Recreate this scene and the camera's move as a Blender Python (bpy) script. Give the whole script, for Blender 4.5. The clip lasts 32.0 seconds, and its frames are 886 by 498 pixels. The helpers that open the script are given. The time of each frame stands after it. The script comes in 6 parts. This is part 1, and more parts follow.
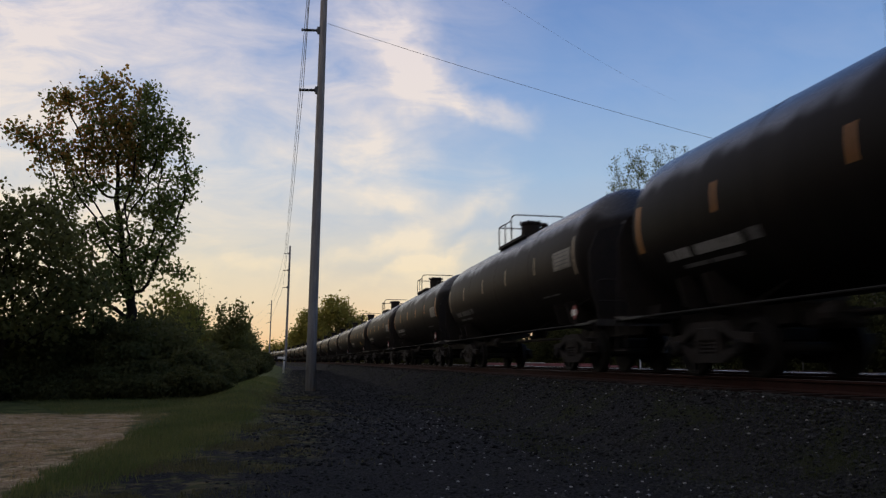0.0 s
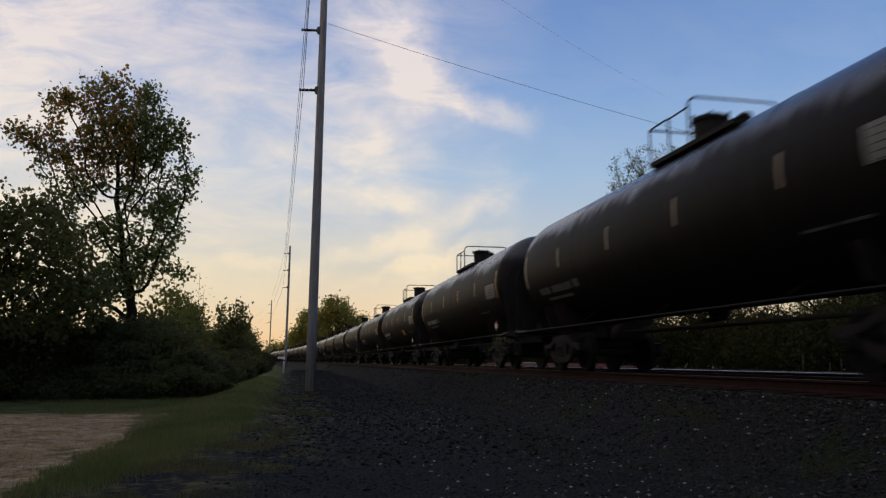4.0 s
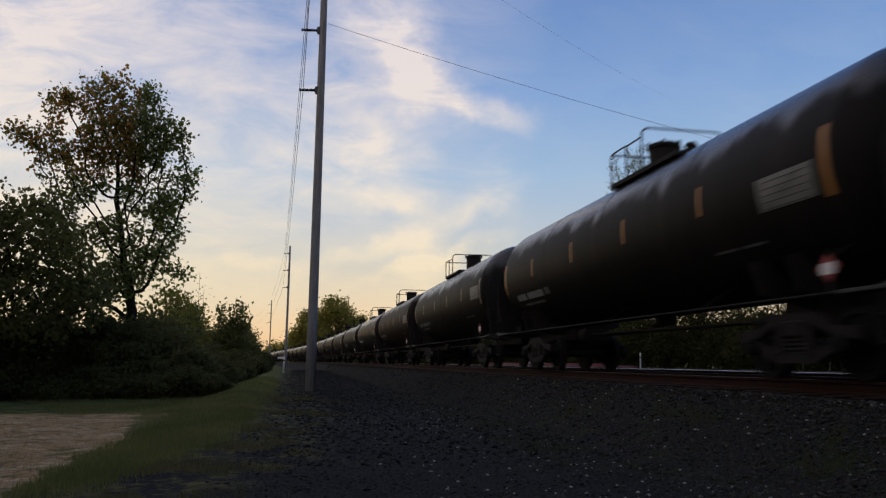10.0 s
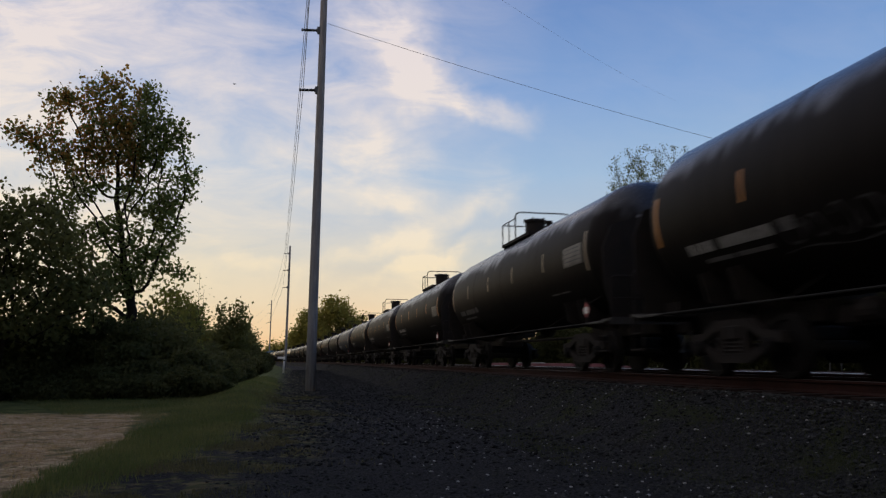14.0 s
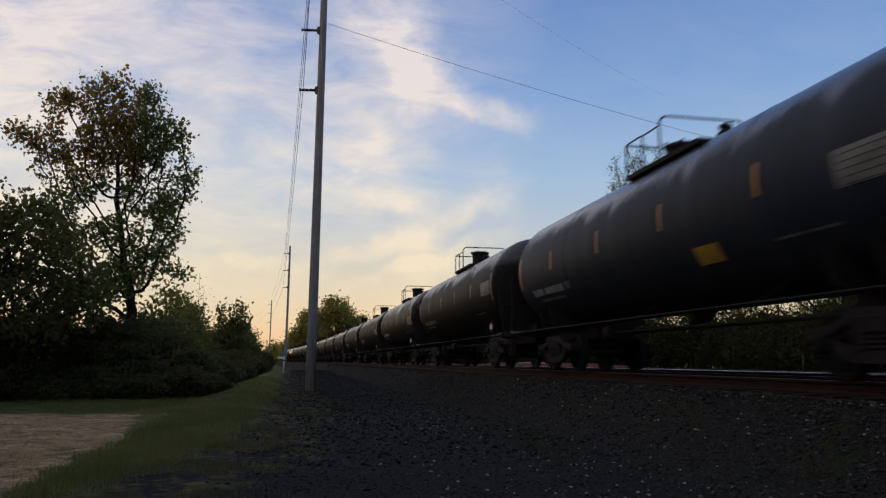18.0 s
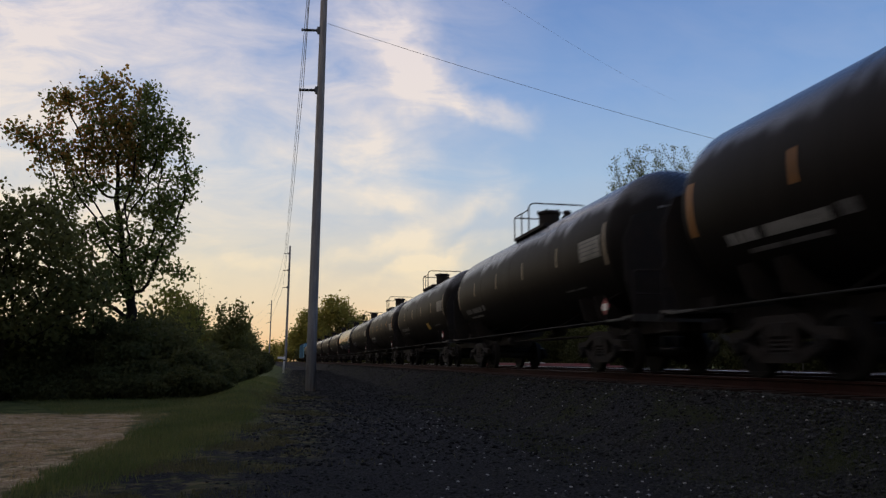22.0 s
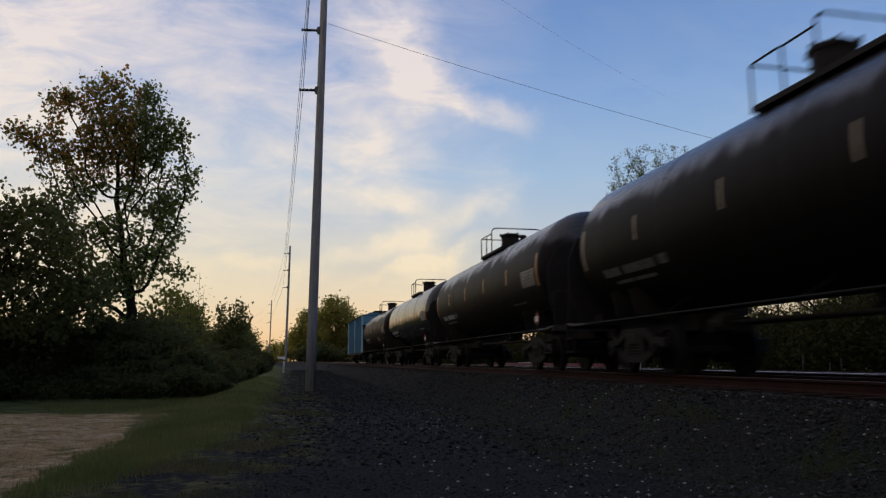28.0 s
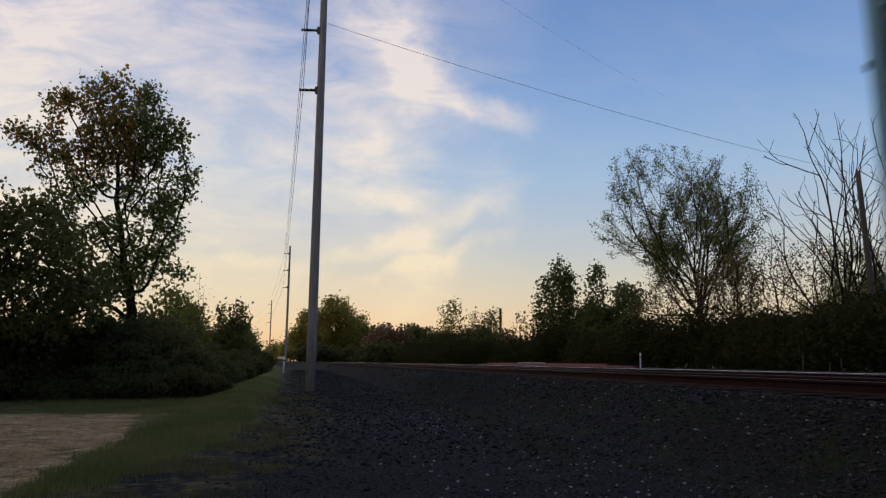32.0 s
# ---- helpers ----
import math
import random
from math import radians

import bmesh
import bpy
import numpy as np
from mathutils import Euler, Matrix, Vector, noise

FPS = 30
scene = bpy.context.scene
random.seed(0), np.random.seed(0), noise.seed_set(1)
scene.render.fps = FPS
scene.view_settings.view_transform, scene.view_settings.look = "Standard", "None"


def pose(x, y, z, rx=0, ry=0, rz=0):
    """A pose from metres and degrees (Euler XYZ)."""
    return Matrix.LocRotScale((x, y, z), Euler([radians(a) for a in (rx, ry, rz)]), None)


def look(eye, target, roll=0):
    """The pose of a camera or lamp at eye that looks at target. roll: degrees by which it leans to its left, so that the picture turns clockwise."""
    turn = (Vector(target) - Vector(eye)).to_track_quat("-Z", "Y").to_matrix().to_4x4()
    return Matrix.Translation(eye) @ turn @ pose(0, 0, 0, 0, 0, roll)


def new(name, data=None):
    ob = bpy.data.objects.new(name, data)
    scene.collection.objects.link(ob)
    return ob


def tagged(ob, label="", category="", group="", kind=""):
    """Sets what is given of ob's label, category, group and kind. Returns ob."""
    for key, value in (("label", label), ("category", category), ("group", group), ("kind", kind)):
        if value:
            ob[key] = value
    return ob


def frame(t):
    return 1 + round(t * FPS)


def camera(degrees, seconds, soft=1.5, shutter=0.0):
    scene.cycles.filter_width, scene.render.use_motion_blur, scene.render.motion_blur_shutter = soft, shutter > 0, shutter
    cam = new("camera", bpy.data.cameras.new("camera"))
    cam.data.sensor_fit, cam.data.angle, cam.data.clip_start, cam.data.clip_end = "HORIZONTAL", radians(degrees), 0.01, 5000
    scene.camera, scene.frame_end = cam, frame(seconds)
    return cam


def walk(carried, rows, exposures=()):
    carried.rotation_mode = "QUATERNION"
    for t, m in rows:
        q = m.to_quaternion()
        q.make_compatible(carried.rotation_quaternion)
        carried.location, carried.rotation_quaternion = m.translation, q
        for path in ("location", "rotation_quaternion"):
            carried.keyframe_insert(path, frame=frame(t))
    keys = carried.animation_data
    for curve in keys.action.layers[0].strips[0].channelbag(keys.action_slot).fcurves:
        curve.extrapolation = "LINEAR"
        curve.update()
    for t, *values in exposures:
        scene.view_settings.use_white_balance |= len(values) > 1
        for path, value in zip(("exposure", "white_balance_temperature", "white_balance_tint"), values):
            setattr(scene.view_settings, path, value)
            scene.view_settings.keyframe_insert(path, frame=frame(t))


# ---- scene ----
EYE = 1.25
PITCH, YAW = 8.8, 11.5
cam = camera(62.97, 32.0, soft=1.3, shutter=0.35)
walk(cam, [(0.0, pose(0, 0, EYE, 90 + PITCH, 0, -YAW)), (32.0, pose(0, 0, EYE, 90 + PITCH, 0, -YAW))], exposures=[(0.0, 0.0), (32.0, 0.0)])

# the line of the track: straight beside the camera, then bending gently to the left
RAIL = 1.0          # height of the rail heads
TRACK = 7.65        # distance of the first track's middle from the camera
TRACK_2 = 12.0
BEND, RADIUS = 40.0, 2450.0


def bend(s):
    """How far the line has swung to the left at s metres along it."""
    return -max(0.0, s - BEND) ** 2 / (2 * RADIUS)


def turn(s):
    return max(0.0, s - BEND) / RADIUS


# ---------------------------------------------------------------- light
def node(tree, kind, **values):
    n = tree.nodes.new(kind)
    for k, v in values.items():
        if k in n.inputs:
            n.inputs[k].default_value = v
        else:
            setattr(n, k, v)
    return n


# banks of cloud: sideways and upward slope, half sizes, turn in degrees, thickness
CLOUD_BANKS = ((0.124, 0.476, 0.081, 0.060, -60, 0.70), (0.175, 0.411, 0.063, 0.039, -50, 0.65), (0.260, 0.378, 0.072, 0.024, -10, 0.60), (0.084, 0.361, 0.105, 0.056, 0, 0.36), (0.126, 0.296, 0.072, 0.034, -15, 0.55), (0.138, 0.234, 0.054, 0.019, 8, 0.55), (0.268, 0.244, 0.045, 0.043, 0, 0.35),
               (0.200, 0.200, 0.108, 0.022, 22, 0.40), (0.088, 0.151, 0.108, 0.014, 15, 0.35), (-0.042, 0.124, 0.081, 0.014, -12, 0.40), (0.164, 0.117, 0.085, 0.046, 80, 0.72), (0.02, 0.26, 0.11, 0.05, 10, 0.25), (0.157, 0.130, 0.085, 0.009, 22, 0.65), (0.235, 0.155, 0.060, 0.012, 25, 0.35))


def make_world():
    w = bpy.data.worlds.new("dusk_sky")
    scene.world = w
    w.use_nodes = True
    t = w.node_tree
    t.nodes.clear()
    L = t.links.new
    out = node(t, "ShaderNodeOutputWorld")
    bg = node(t, "ShaderNodeBackground", Strength=1.0)
    sky = node(t, "ShaderNodeTexSky", sky_type="NISHITA", sun_disc=False, sun_elevation=radians(1.0), sun_rotation=radians(5), air_density=1.0, dust_density=1.2, ozone_density=2.0)
    amount = node(t, "ShaderNodeVectorMath", operation="SCALE", Scale=0.10)
    L(sky.outputs[0], amount.inputs[0])
    co = node(t, "ShaderNodeTexCoord")
    sep = node(t, "ShaderNodeSeparateXYZ")
    L(co.outputs["Generated"], sep.inputs[0])
    # colour of the clear dusk sky by height over the horizon
    high = node(t, "ShaderNodeValToRGB")
    L(sep.outputs[2], high.inputs[0])
    e = high.color_ramp.elements
    e[0].position, e[0].color = 0.0, (0.80, 0.50, 0.28, 1)
    e[1].position, e[1].color = 0.75, (0.07, 0.17, 0.46, 1)
    for p, c in ((0.03, (0.83, 0.60, 0.36, 1)), (0.06, (0.80, 0.66, 0.45, 1)), (0.10, (0.70, 0.66, 0.54, 1)), (0.14, (0.58, 0.63, 0.63, 1)), (0.185, (0.475, 0.585, 0.71, 1)), (0.25, (0.36, 0.54, 0.77, 1)), (0.35, (0.225, 0.40, 0.73, 1)), (0.46, (0.145, 0.29, 0.62, 1))):
        k = e.new(p)
        k.color = c
    base = node(t, "ShaderNodeMix", data_type="RGBA")
    base.inputs[0].default_value = 0.88
    L(amount.outputs[0], base.inputs[6])
    L(high.outputs[0], base.inputs[7])
    # place on the sky: sideways and upward slope of the direction
    ahead = node(t, "ShaderNodeMath", operation="MAXIMUM")
    L(sep.outputs[1], ahead.inputs[0])
    ahead.inputs[1].default_value = 0.04
    flat = node(t, "ShaderNodeVectorMath", operation="DIVIDE")
    L(co.outputs["Generated"], flat.inputs[0])
    L(ahead.outputs[0], flat.inputs[1])
    swap = node(t, "ShaderNodeSeparateXYZ")
    L(flat.outputs[0], swap.inputs[0])
    place = node(t, "ShaderNodeCombineXYZ")
    L(swap.outputs[0], place.inputs[0])
    L(swap.outputs[2], place.inputs[1])
    wisp = node(t, "ShaderNodeTexNoise", Scale=9.5, Detail=8.0, Roughness=0.62, Distortion=0.5)
    streak = node(t, "ShaderNodeMapping")
    streak.inputs["Rotation"].default_value = (0, 0, radians(-14))
    streak.inputs["Scale"].default_value = (0.65, 1.6, 1.0)
    L(place.outputs[0], streak.inputs[0])
    L(streak.outputs[0], wisp.inputs[0])
    # a gentle warp, so that the banks fray
    warp = node(t, "ShaderNodeTexNoise", Scale=9.0, Detail=4.0, Roughness=0.6)
    L(place.outputs[0], warp.inputs[0])
    off = node(t, "ShaderNodeVectorMath", operation="MULTIPLY_ADD")
    L(warp.outputs["Color"], off.inputs[0])
    off.inputs[1].default_value = (0.11, 0.11, 0)
    off.inputs[2].default_value = (-0.055, -0.055, 0)
    moved = node(t, "ShaderNodeVectorMath", operation="ADD")
    L(place.outputs[0], moved.inputs[0])
    L(off.outputs[0], moved.inputs[1])
    total = None
    for u, w, su, sw, a, k in CLOUD_BANKS:
        m = node(t, "ShaderNodeMapping", vector_type="TEXTURE")
        m.inputs["Location"].default_value = (u, w, 0)
        m.inputs["Rotation"].default_value = (0, 0, radians(a))
        m.inputs["Scale"].default_value = (su * 1.7, sw * 1.7, 1)
        L(moved.outputs[0], m.inputs[0])
        l = node(t, "ShaderNodeVectorMath", operation="LENGTH")
        L(m.outputs[0], l.inputs[0])
        r = node(t, "ShaderNodeMapRange", interpolation_type="SMOOTHSTEP")
        L(l.outputs[1], r.inputs[0])
        for q, v in ((1, 0.0), (2, 1.0), (3, k), (4, 0.0)):
            r.inputs[q].default_value = v
        if total is None:
            total = r.outputs[0]
        else:
            s = node(t, "ShaderNodeMath", operation="ADD")
            L(total, s.inputs[0])
            L(r.outputs[0], s.inputs[1])
            total = s.outputs[0]
    # a thin veil, thicker towards the left of the line
    side = node(t, "ShaderNodeMapRange")
    L(sep.outputs[0], side.inputs[0])
    for k, v in ((1, -0.38), (2, 0.32), (3, 1.08), (4, 0.06)):
        side.inputs[k].default_value = v
    veil = node(t, "ShaderNodeMath", operation="ADD")
    L(total, veil.inputs[0])
    L(side.outputs[0], veil.inputs[1])
    fray = node(t, "ShaderNodeMapRange")
    L(wisp.outputs[0], fray.inputs[0])
    for k, v in ((1, 0.31), (2, 0.69), (3, 0.36), (4, 1.30)):
        fray.inputs[k].default_value = v
    cover = node(t, "ShaderNodeMath", operation="MULTIPLY", use_clamp=True)
    L(veil.outputs[0], cover.inputs[0])
    L(fray.outputs[0], cover.inputs[1])
    tint = node(t, "ShaderNodeValToRGB")
    L(sep.outputs[2], tint.inputs[0])
    e = tint.color_ramp.elements
    e[0].position, e[0].color = 0.0, (0.92, 0.63, 0.35, 1)
    e[1].position, e[1].color = 0.6, (0.72, 0.69, 0.77, 1)
    for p, c in ((0.05, (0.92, 0.69, 0.42, 1)), (0.08, (0.89, 0.73, 0.50, 1)), (0.12, (0.91, 0.765, 0.54, 1)), (0.17, (0.88, 0.77, 0.61, 1)), (0.25, (0.855, 0.775, 0.695, 1)), (0.40, (0.805, 0.725, 0.715, 1))):
        k = e.new(p)
        k.color = c
    mix = node(t, "ShaderNodeMix", data_type="RGBA")
    L(cover.outputs[0], mix.inputs[0])
    L(base.outputs[2], mix.inputs[6])
    L(tint.outputs[0], mix.inputs[7])
    # the sky away from the sunset is dimmer
    dim = node(t, "ShaderNodeMapRange", interpolation_type="SMOOTHSTEP")
    L(sep.outputs[1], dim.inputs[0])
    for k, v in ((1, -0.7), (2, 0.45), (3, 0.76), (4, 1.0)):
        dim.inputs[k].default_value = v
    L(dim.outputs[0], bg.inputs[1])
    L(mix.outputs[2], bg.inputs[0])
    L(bg.outputs[0], out.inputs[0])


make_world()
sun = new("sun", bpy.data.lights.new("sun", "SUN"))
sun.data.energy, sun.data.angle, sun.data.color = 0.5, radians(6), (1.0, 0.62, 0.34)
sun.matrix_world = look((0, 0, 0), (-0.09, -1.0, -0.012))


# ---------------------------------------------------------------- materials
def material(name, color, rough=0.8, metal=0.0, vary=0.25, scale=3.0, bump=0.0, bump_scale=40.0, other=None, by_object=0.0, spec=0.5, islands=0.0, stretch=(1, 1, 1)):
    """A surface whose colour drifts at two scales between color and other, with fine relief."""
    m = bpy.data.materials.new(name)
    m.use_nodes = True
    t = m.node_tree
    L = t.links.new
    b = t.nodes["Principled BSDF"]
    b.inputs["Roughness"].default_value, b.inputs["Metallic"].default_value = rough, metal
    b.inputs["Specular IOR Level"].default_value = spec
    co = node(t, "ShaderNodeTexCoord")
    st = node(t, "ShaderNodeMapping")
    st.inputs["Scale"].default_value = stretch
    L(co.outputs["Object"], st.inputs[0])
    big = node(t, "ShaderNodeTexNoise", Scale=scale, Detail=4.0, Roughness=0.6)
    fine = node(t, "ShaderNodeTexNoise", Scale=scale * 9, Detail=5.0, Roughness=0.7)
    for n in (big, fine):
        L(st.outputs[0], n.inputs[0])
    add = node(t, "ShaderNodeMath", operation="MULTIPLY_ADD")
    L(big.outputs[0], add.inputs[0])
    add.inputs[1].default_value = 0.65
    half = node(t, "ShaderNodeMath", operation="MULTIPLY")
    L(fine.outputs[0], half.inputs[0])
    half.inputs[1].default_value = 0.35
    L(half.outputs[0], add.inputs[2])
    ramp = node(t, "ShaderNodeMapRange")
    L(add.outputs[0], ramp.inputs[0])
    ramp.inputs[1].default_value, ramp.inputs[2].default_value = 0.35, 0.65
    mix = node(t, "ShaderNodeMix", data_type="RGBA")
    o = other or tuple(c * (1 - vary * 1.6) for c in color)
    mix.inputs[6].default_value, mix.inputs[7].default_value = (*color, 1), (*o, 1)
    L(ramp.outputs[0], mix.inputs[0])
    last = mix.outputs[2]
    if by_object or islands:
        if by_object:
            info = node(t, "ShaderNodeObjectInfo")
            rnd = info.outputs["Random"]
        else:
            info = node(t, "ShaderNodeNewGeometry")
            rnd = info.outputs["Random Per Island"]
        k = node(t, "ShaderNodeMapRange")
        L(rnd, k.inputs[0])
        s = by_object or islands
        k.inputs[3].default_value, k.inputs[4].default_value = 1 - s, 1 + s
        hsv = node(t, "ShaderNodeHueSaturation")
        L(k.outputs[0], hsv.inputs["Value"])
        L(last, hsv.inputs["Color"])
        last = hsv.outputs[0]
    L(last, b.inputs["Base Color"])
    rr = node(t, "ShaderNodeMapRange")
    L(fine.outputs[0], rr.inputs[0])
    rr.inputs[1].default_value, rr.inputs[2].default_value = 0.3, 0.7
    rr.inputs[3].default_value, rr.inputs[4].default_value = max(0.02, rough - 0.08), min(1, rough + 0.08)
    L(rr.outputs[0], b.inputs["Roughness"])
    if bump:
        g = node(t, "ShaderNodeTexNoise", Scale=bump_scale, Detail=4.0)
        L(st.outputs[0], g.inputs[0])
        bp = node(t, "ShaderNodeBump", Strength=bump, Distance=0.02)
        L(g.outputs[0], bp.inputs["Height"])
        L(bp.outputs[0], b.inputs["Normal"])
    return m


def tank_paint(name, color, rough, dust_sheen, line=0.5, spec=0.05, drips=0.9, shine=0.5):
    """Sooty tank paint: a weathered, dusty crown, paler for sky sheen in its colour, that ends in an uneven drip line,
    streaks below it, and car-to-car changes.
    """
    m = bpy.data.materials.new(name)
    m.use_nodes = True
    t = m.node_tree
    L = t.links.new
    b = t.nodes["Principled BSDF"]
    co = node(t, "ShaderNodeTexCoord")
    info = node(t, "ShaderNodeObjectInfo")
    far = node(t, "ShaderNodeVectorMath", operation="SCALE")
    L(info.outputs["Random"], far.inputs["Scale"])
    far.inputs[0].default_value = (0, 97.0, 0)
    at = node(t, "ShaderNodeVectorMath", operation="ADD")
    L(co.outputs["Object"], at.inputs[0])
    L(far.outputs[0], at.inputs[1])
    sep = node(t, "ShaderNodeSeparateXYZ")
    L(co.outputs["Object"], sep.inputs[0])
    st = node(t, "ShaderNodeMapping")
    st.inputs["Scale"].default_value = (0.5, 1.3, 0.12)
    L(at.outputs[0], st.inputs[0])
    drip = node(t, "ShaderNodeTexNoise", Scale=2.2, Detail=5.0, Roughness=0.65)
    L(st.outputs[0], drip.inputs[0])
    big = node(t, "ShaderNodeTexNoise", Scale=0.45, Detail=3.0)
    L(at.outputs[0], big.inputs[0])
    fine = node(t, "ShaderNodeTexNoise", Scale=14.0, Detail=5.0, Roughness=0.7)
    L(at.outputs[0], fine.inputs[0])
    # height of the drip line over the middle of the tank
    lo = node(t, "ShaderNodeMath", operation="MULTIPLY_ADD")
    L(drip.outputs[0], lo.inputs[0])
    lo.inputs[1].default_value, lo.inputs[2].default_value = drips, -drips / 2
    lo2 = node(t, "ShaderNodeMath", operation="MULTIPLY_ADD")
    L(big.outputs[0], lo2.inputs[0])
    lo2.inputs[1].default_value = 0.9
    L(lo.outputs[0], lo2.inputs[2])
    h = node(t, "ShaderNodeMath", operation="ADD")
    L(sep.outputs[2], h.inputs[0])
    L(lo2.outputs[0], h.inputs[1])
    crown = node(t, "ShaderNodeMapRange", interpolation_type="SMOOTHSTEP")
    L(h.outputs[0], crown.inputs[0])
    z = 2.69 + 0.45 + line
    for i, v in ((1, z - 0.16), (2, z + 0.20), (3, 0.0), (4, 1.0)):
        crown.inputs[i].default_value = v
    gloss = node(t, "ShaderNodeMapRange")
    L(crown.outputs[0], gloss.inputs[0])
    gloss.inputs[3].default_value, gloss.inputs[4].default_value = spec, max(spec, shine)
    L(gloss.outputs[0], b.inputs["Specular IOR Level"])
    dusty = node(t, "ShaderNodeMix", data_type="RGBA")
    L(crown.outputs[0], dusty.inputs[0])
    grime = node(t, "ShaderNodeMix", data_type="RGBA")
    k = node(t, "ShaderNodeMapRange")
    L(drip.outputs[0], k.inputs[0])
    k.inputs[1].default_value, k.inputs[2].default_value = 0.45, 0.75
    L(k.outputs[0], grime.inputs[0])
    grime.inputs[6].default_value = (*color, 1)
    grime.inputs[7].default_value = (color[0] * 1.5 + 0.001, color[1] * 1.45 + 0.0008, color[2] * 1.4 + 0.0006, 1)
    L(grime.outputs[2], dusty.inputs[6])
    # crown colour: weathering, with the sky's sheen mixed into its paleness
    dusty.inputs[7].default_value = (*dust_sheen, 1)
    hsv = node(t, "ShaderNodeHueSaturation")
    v = node(t, "ShaderNodeMapRange")
    L(info.outputs["Random"], v.inputs[0])
    v.inputs[3].default_value, v.inputs[4].default_value = 0.6, 1.2
    L(v.outputs[0], hsv.inputs["Value"])
    L(dusty.outputs[2], hsv.inputs["Color"])
    L(hsv.outputs[0], b.inputs["Base Color"])
    rr = node(t, "ShaderNodeMath", operation="MULTIPLY_ADD")
    L(fine.outputs[0], rr.inputs[0])
    rr.inputs[1].default_value, rr.inputs[2].default_value = 0.16, rough - 0.08
    r2 = node(t, "ShaderNodeMath", operation="MULTIPLY_ADD")
    L(crown.outputs[0], r2.inputs[0])
    r2.inputs[1].default_value = -0.24 if rough > 0.4 else 0.0
    L(rr.outputs[0], r2.inputs[2])
    L(r2.outputs[0], b.inputs["Roughness"])
    bp = node(t, "ShaderNodeBump", Strength=0.04, Distance=0.05)
    L(big.outputs[0], bp.inputs["Height"])
    L(bp.outputs[0], b.inputs["Normal"])
    return m


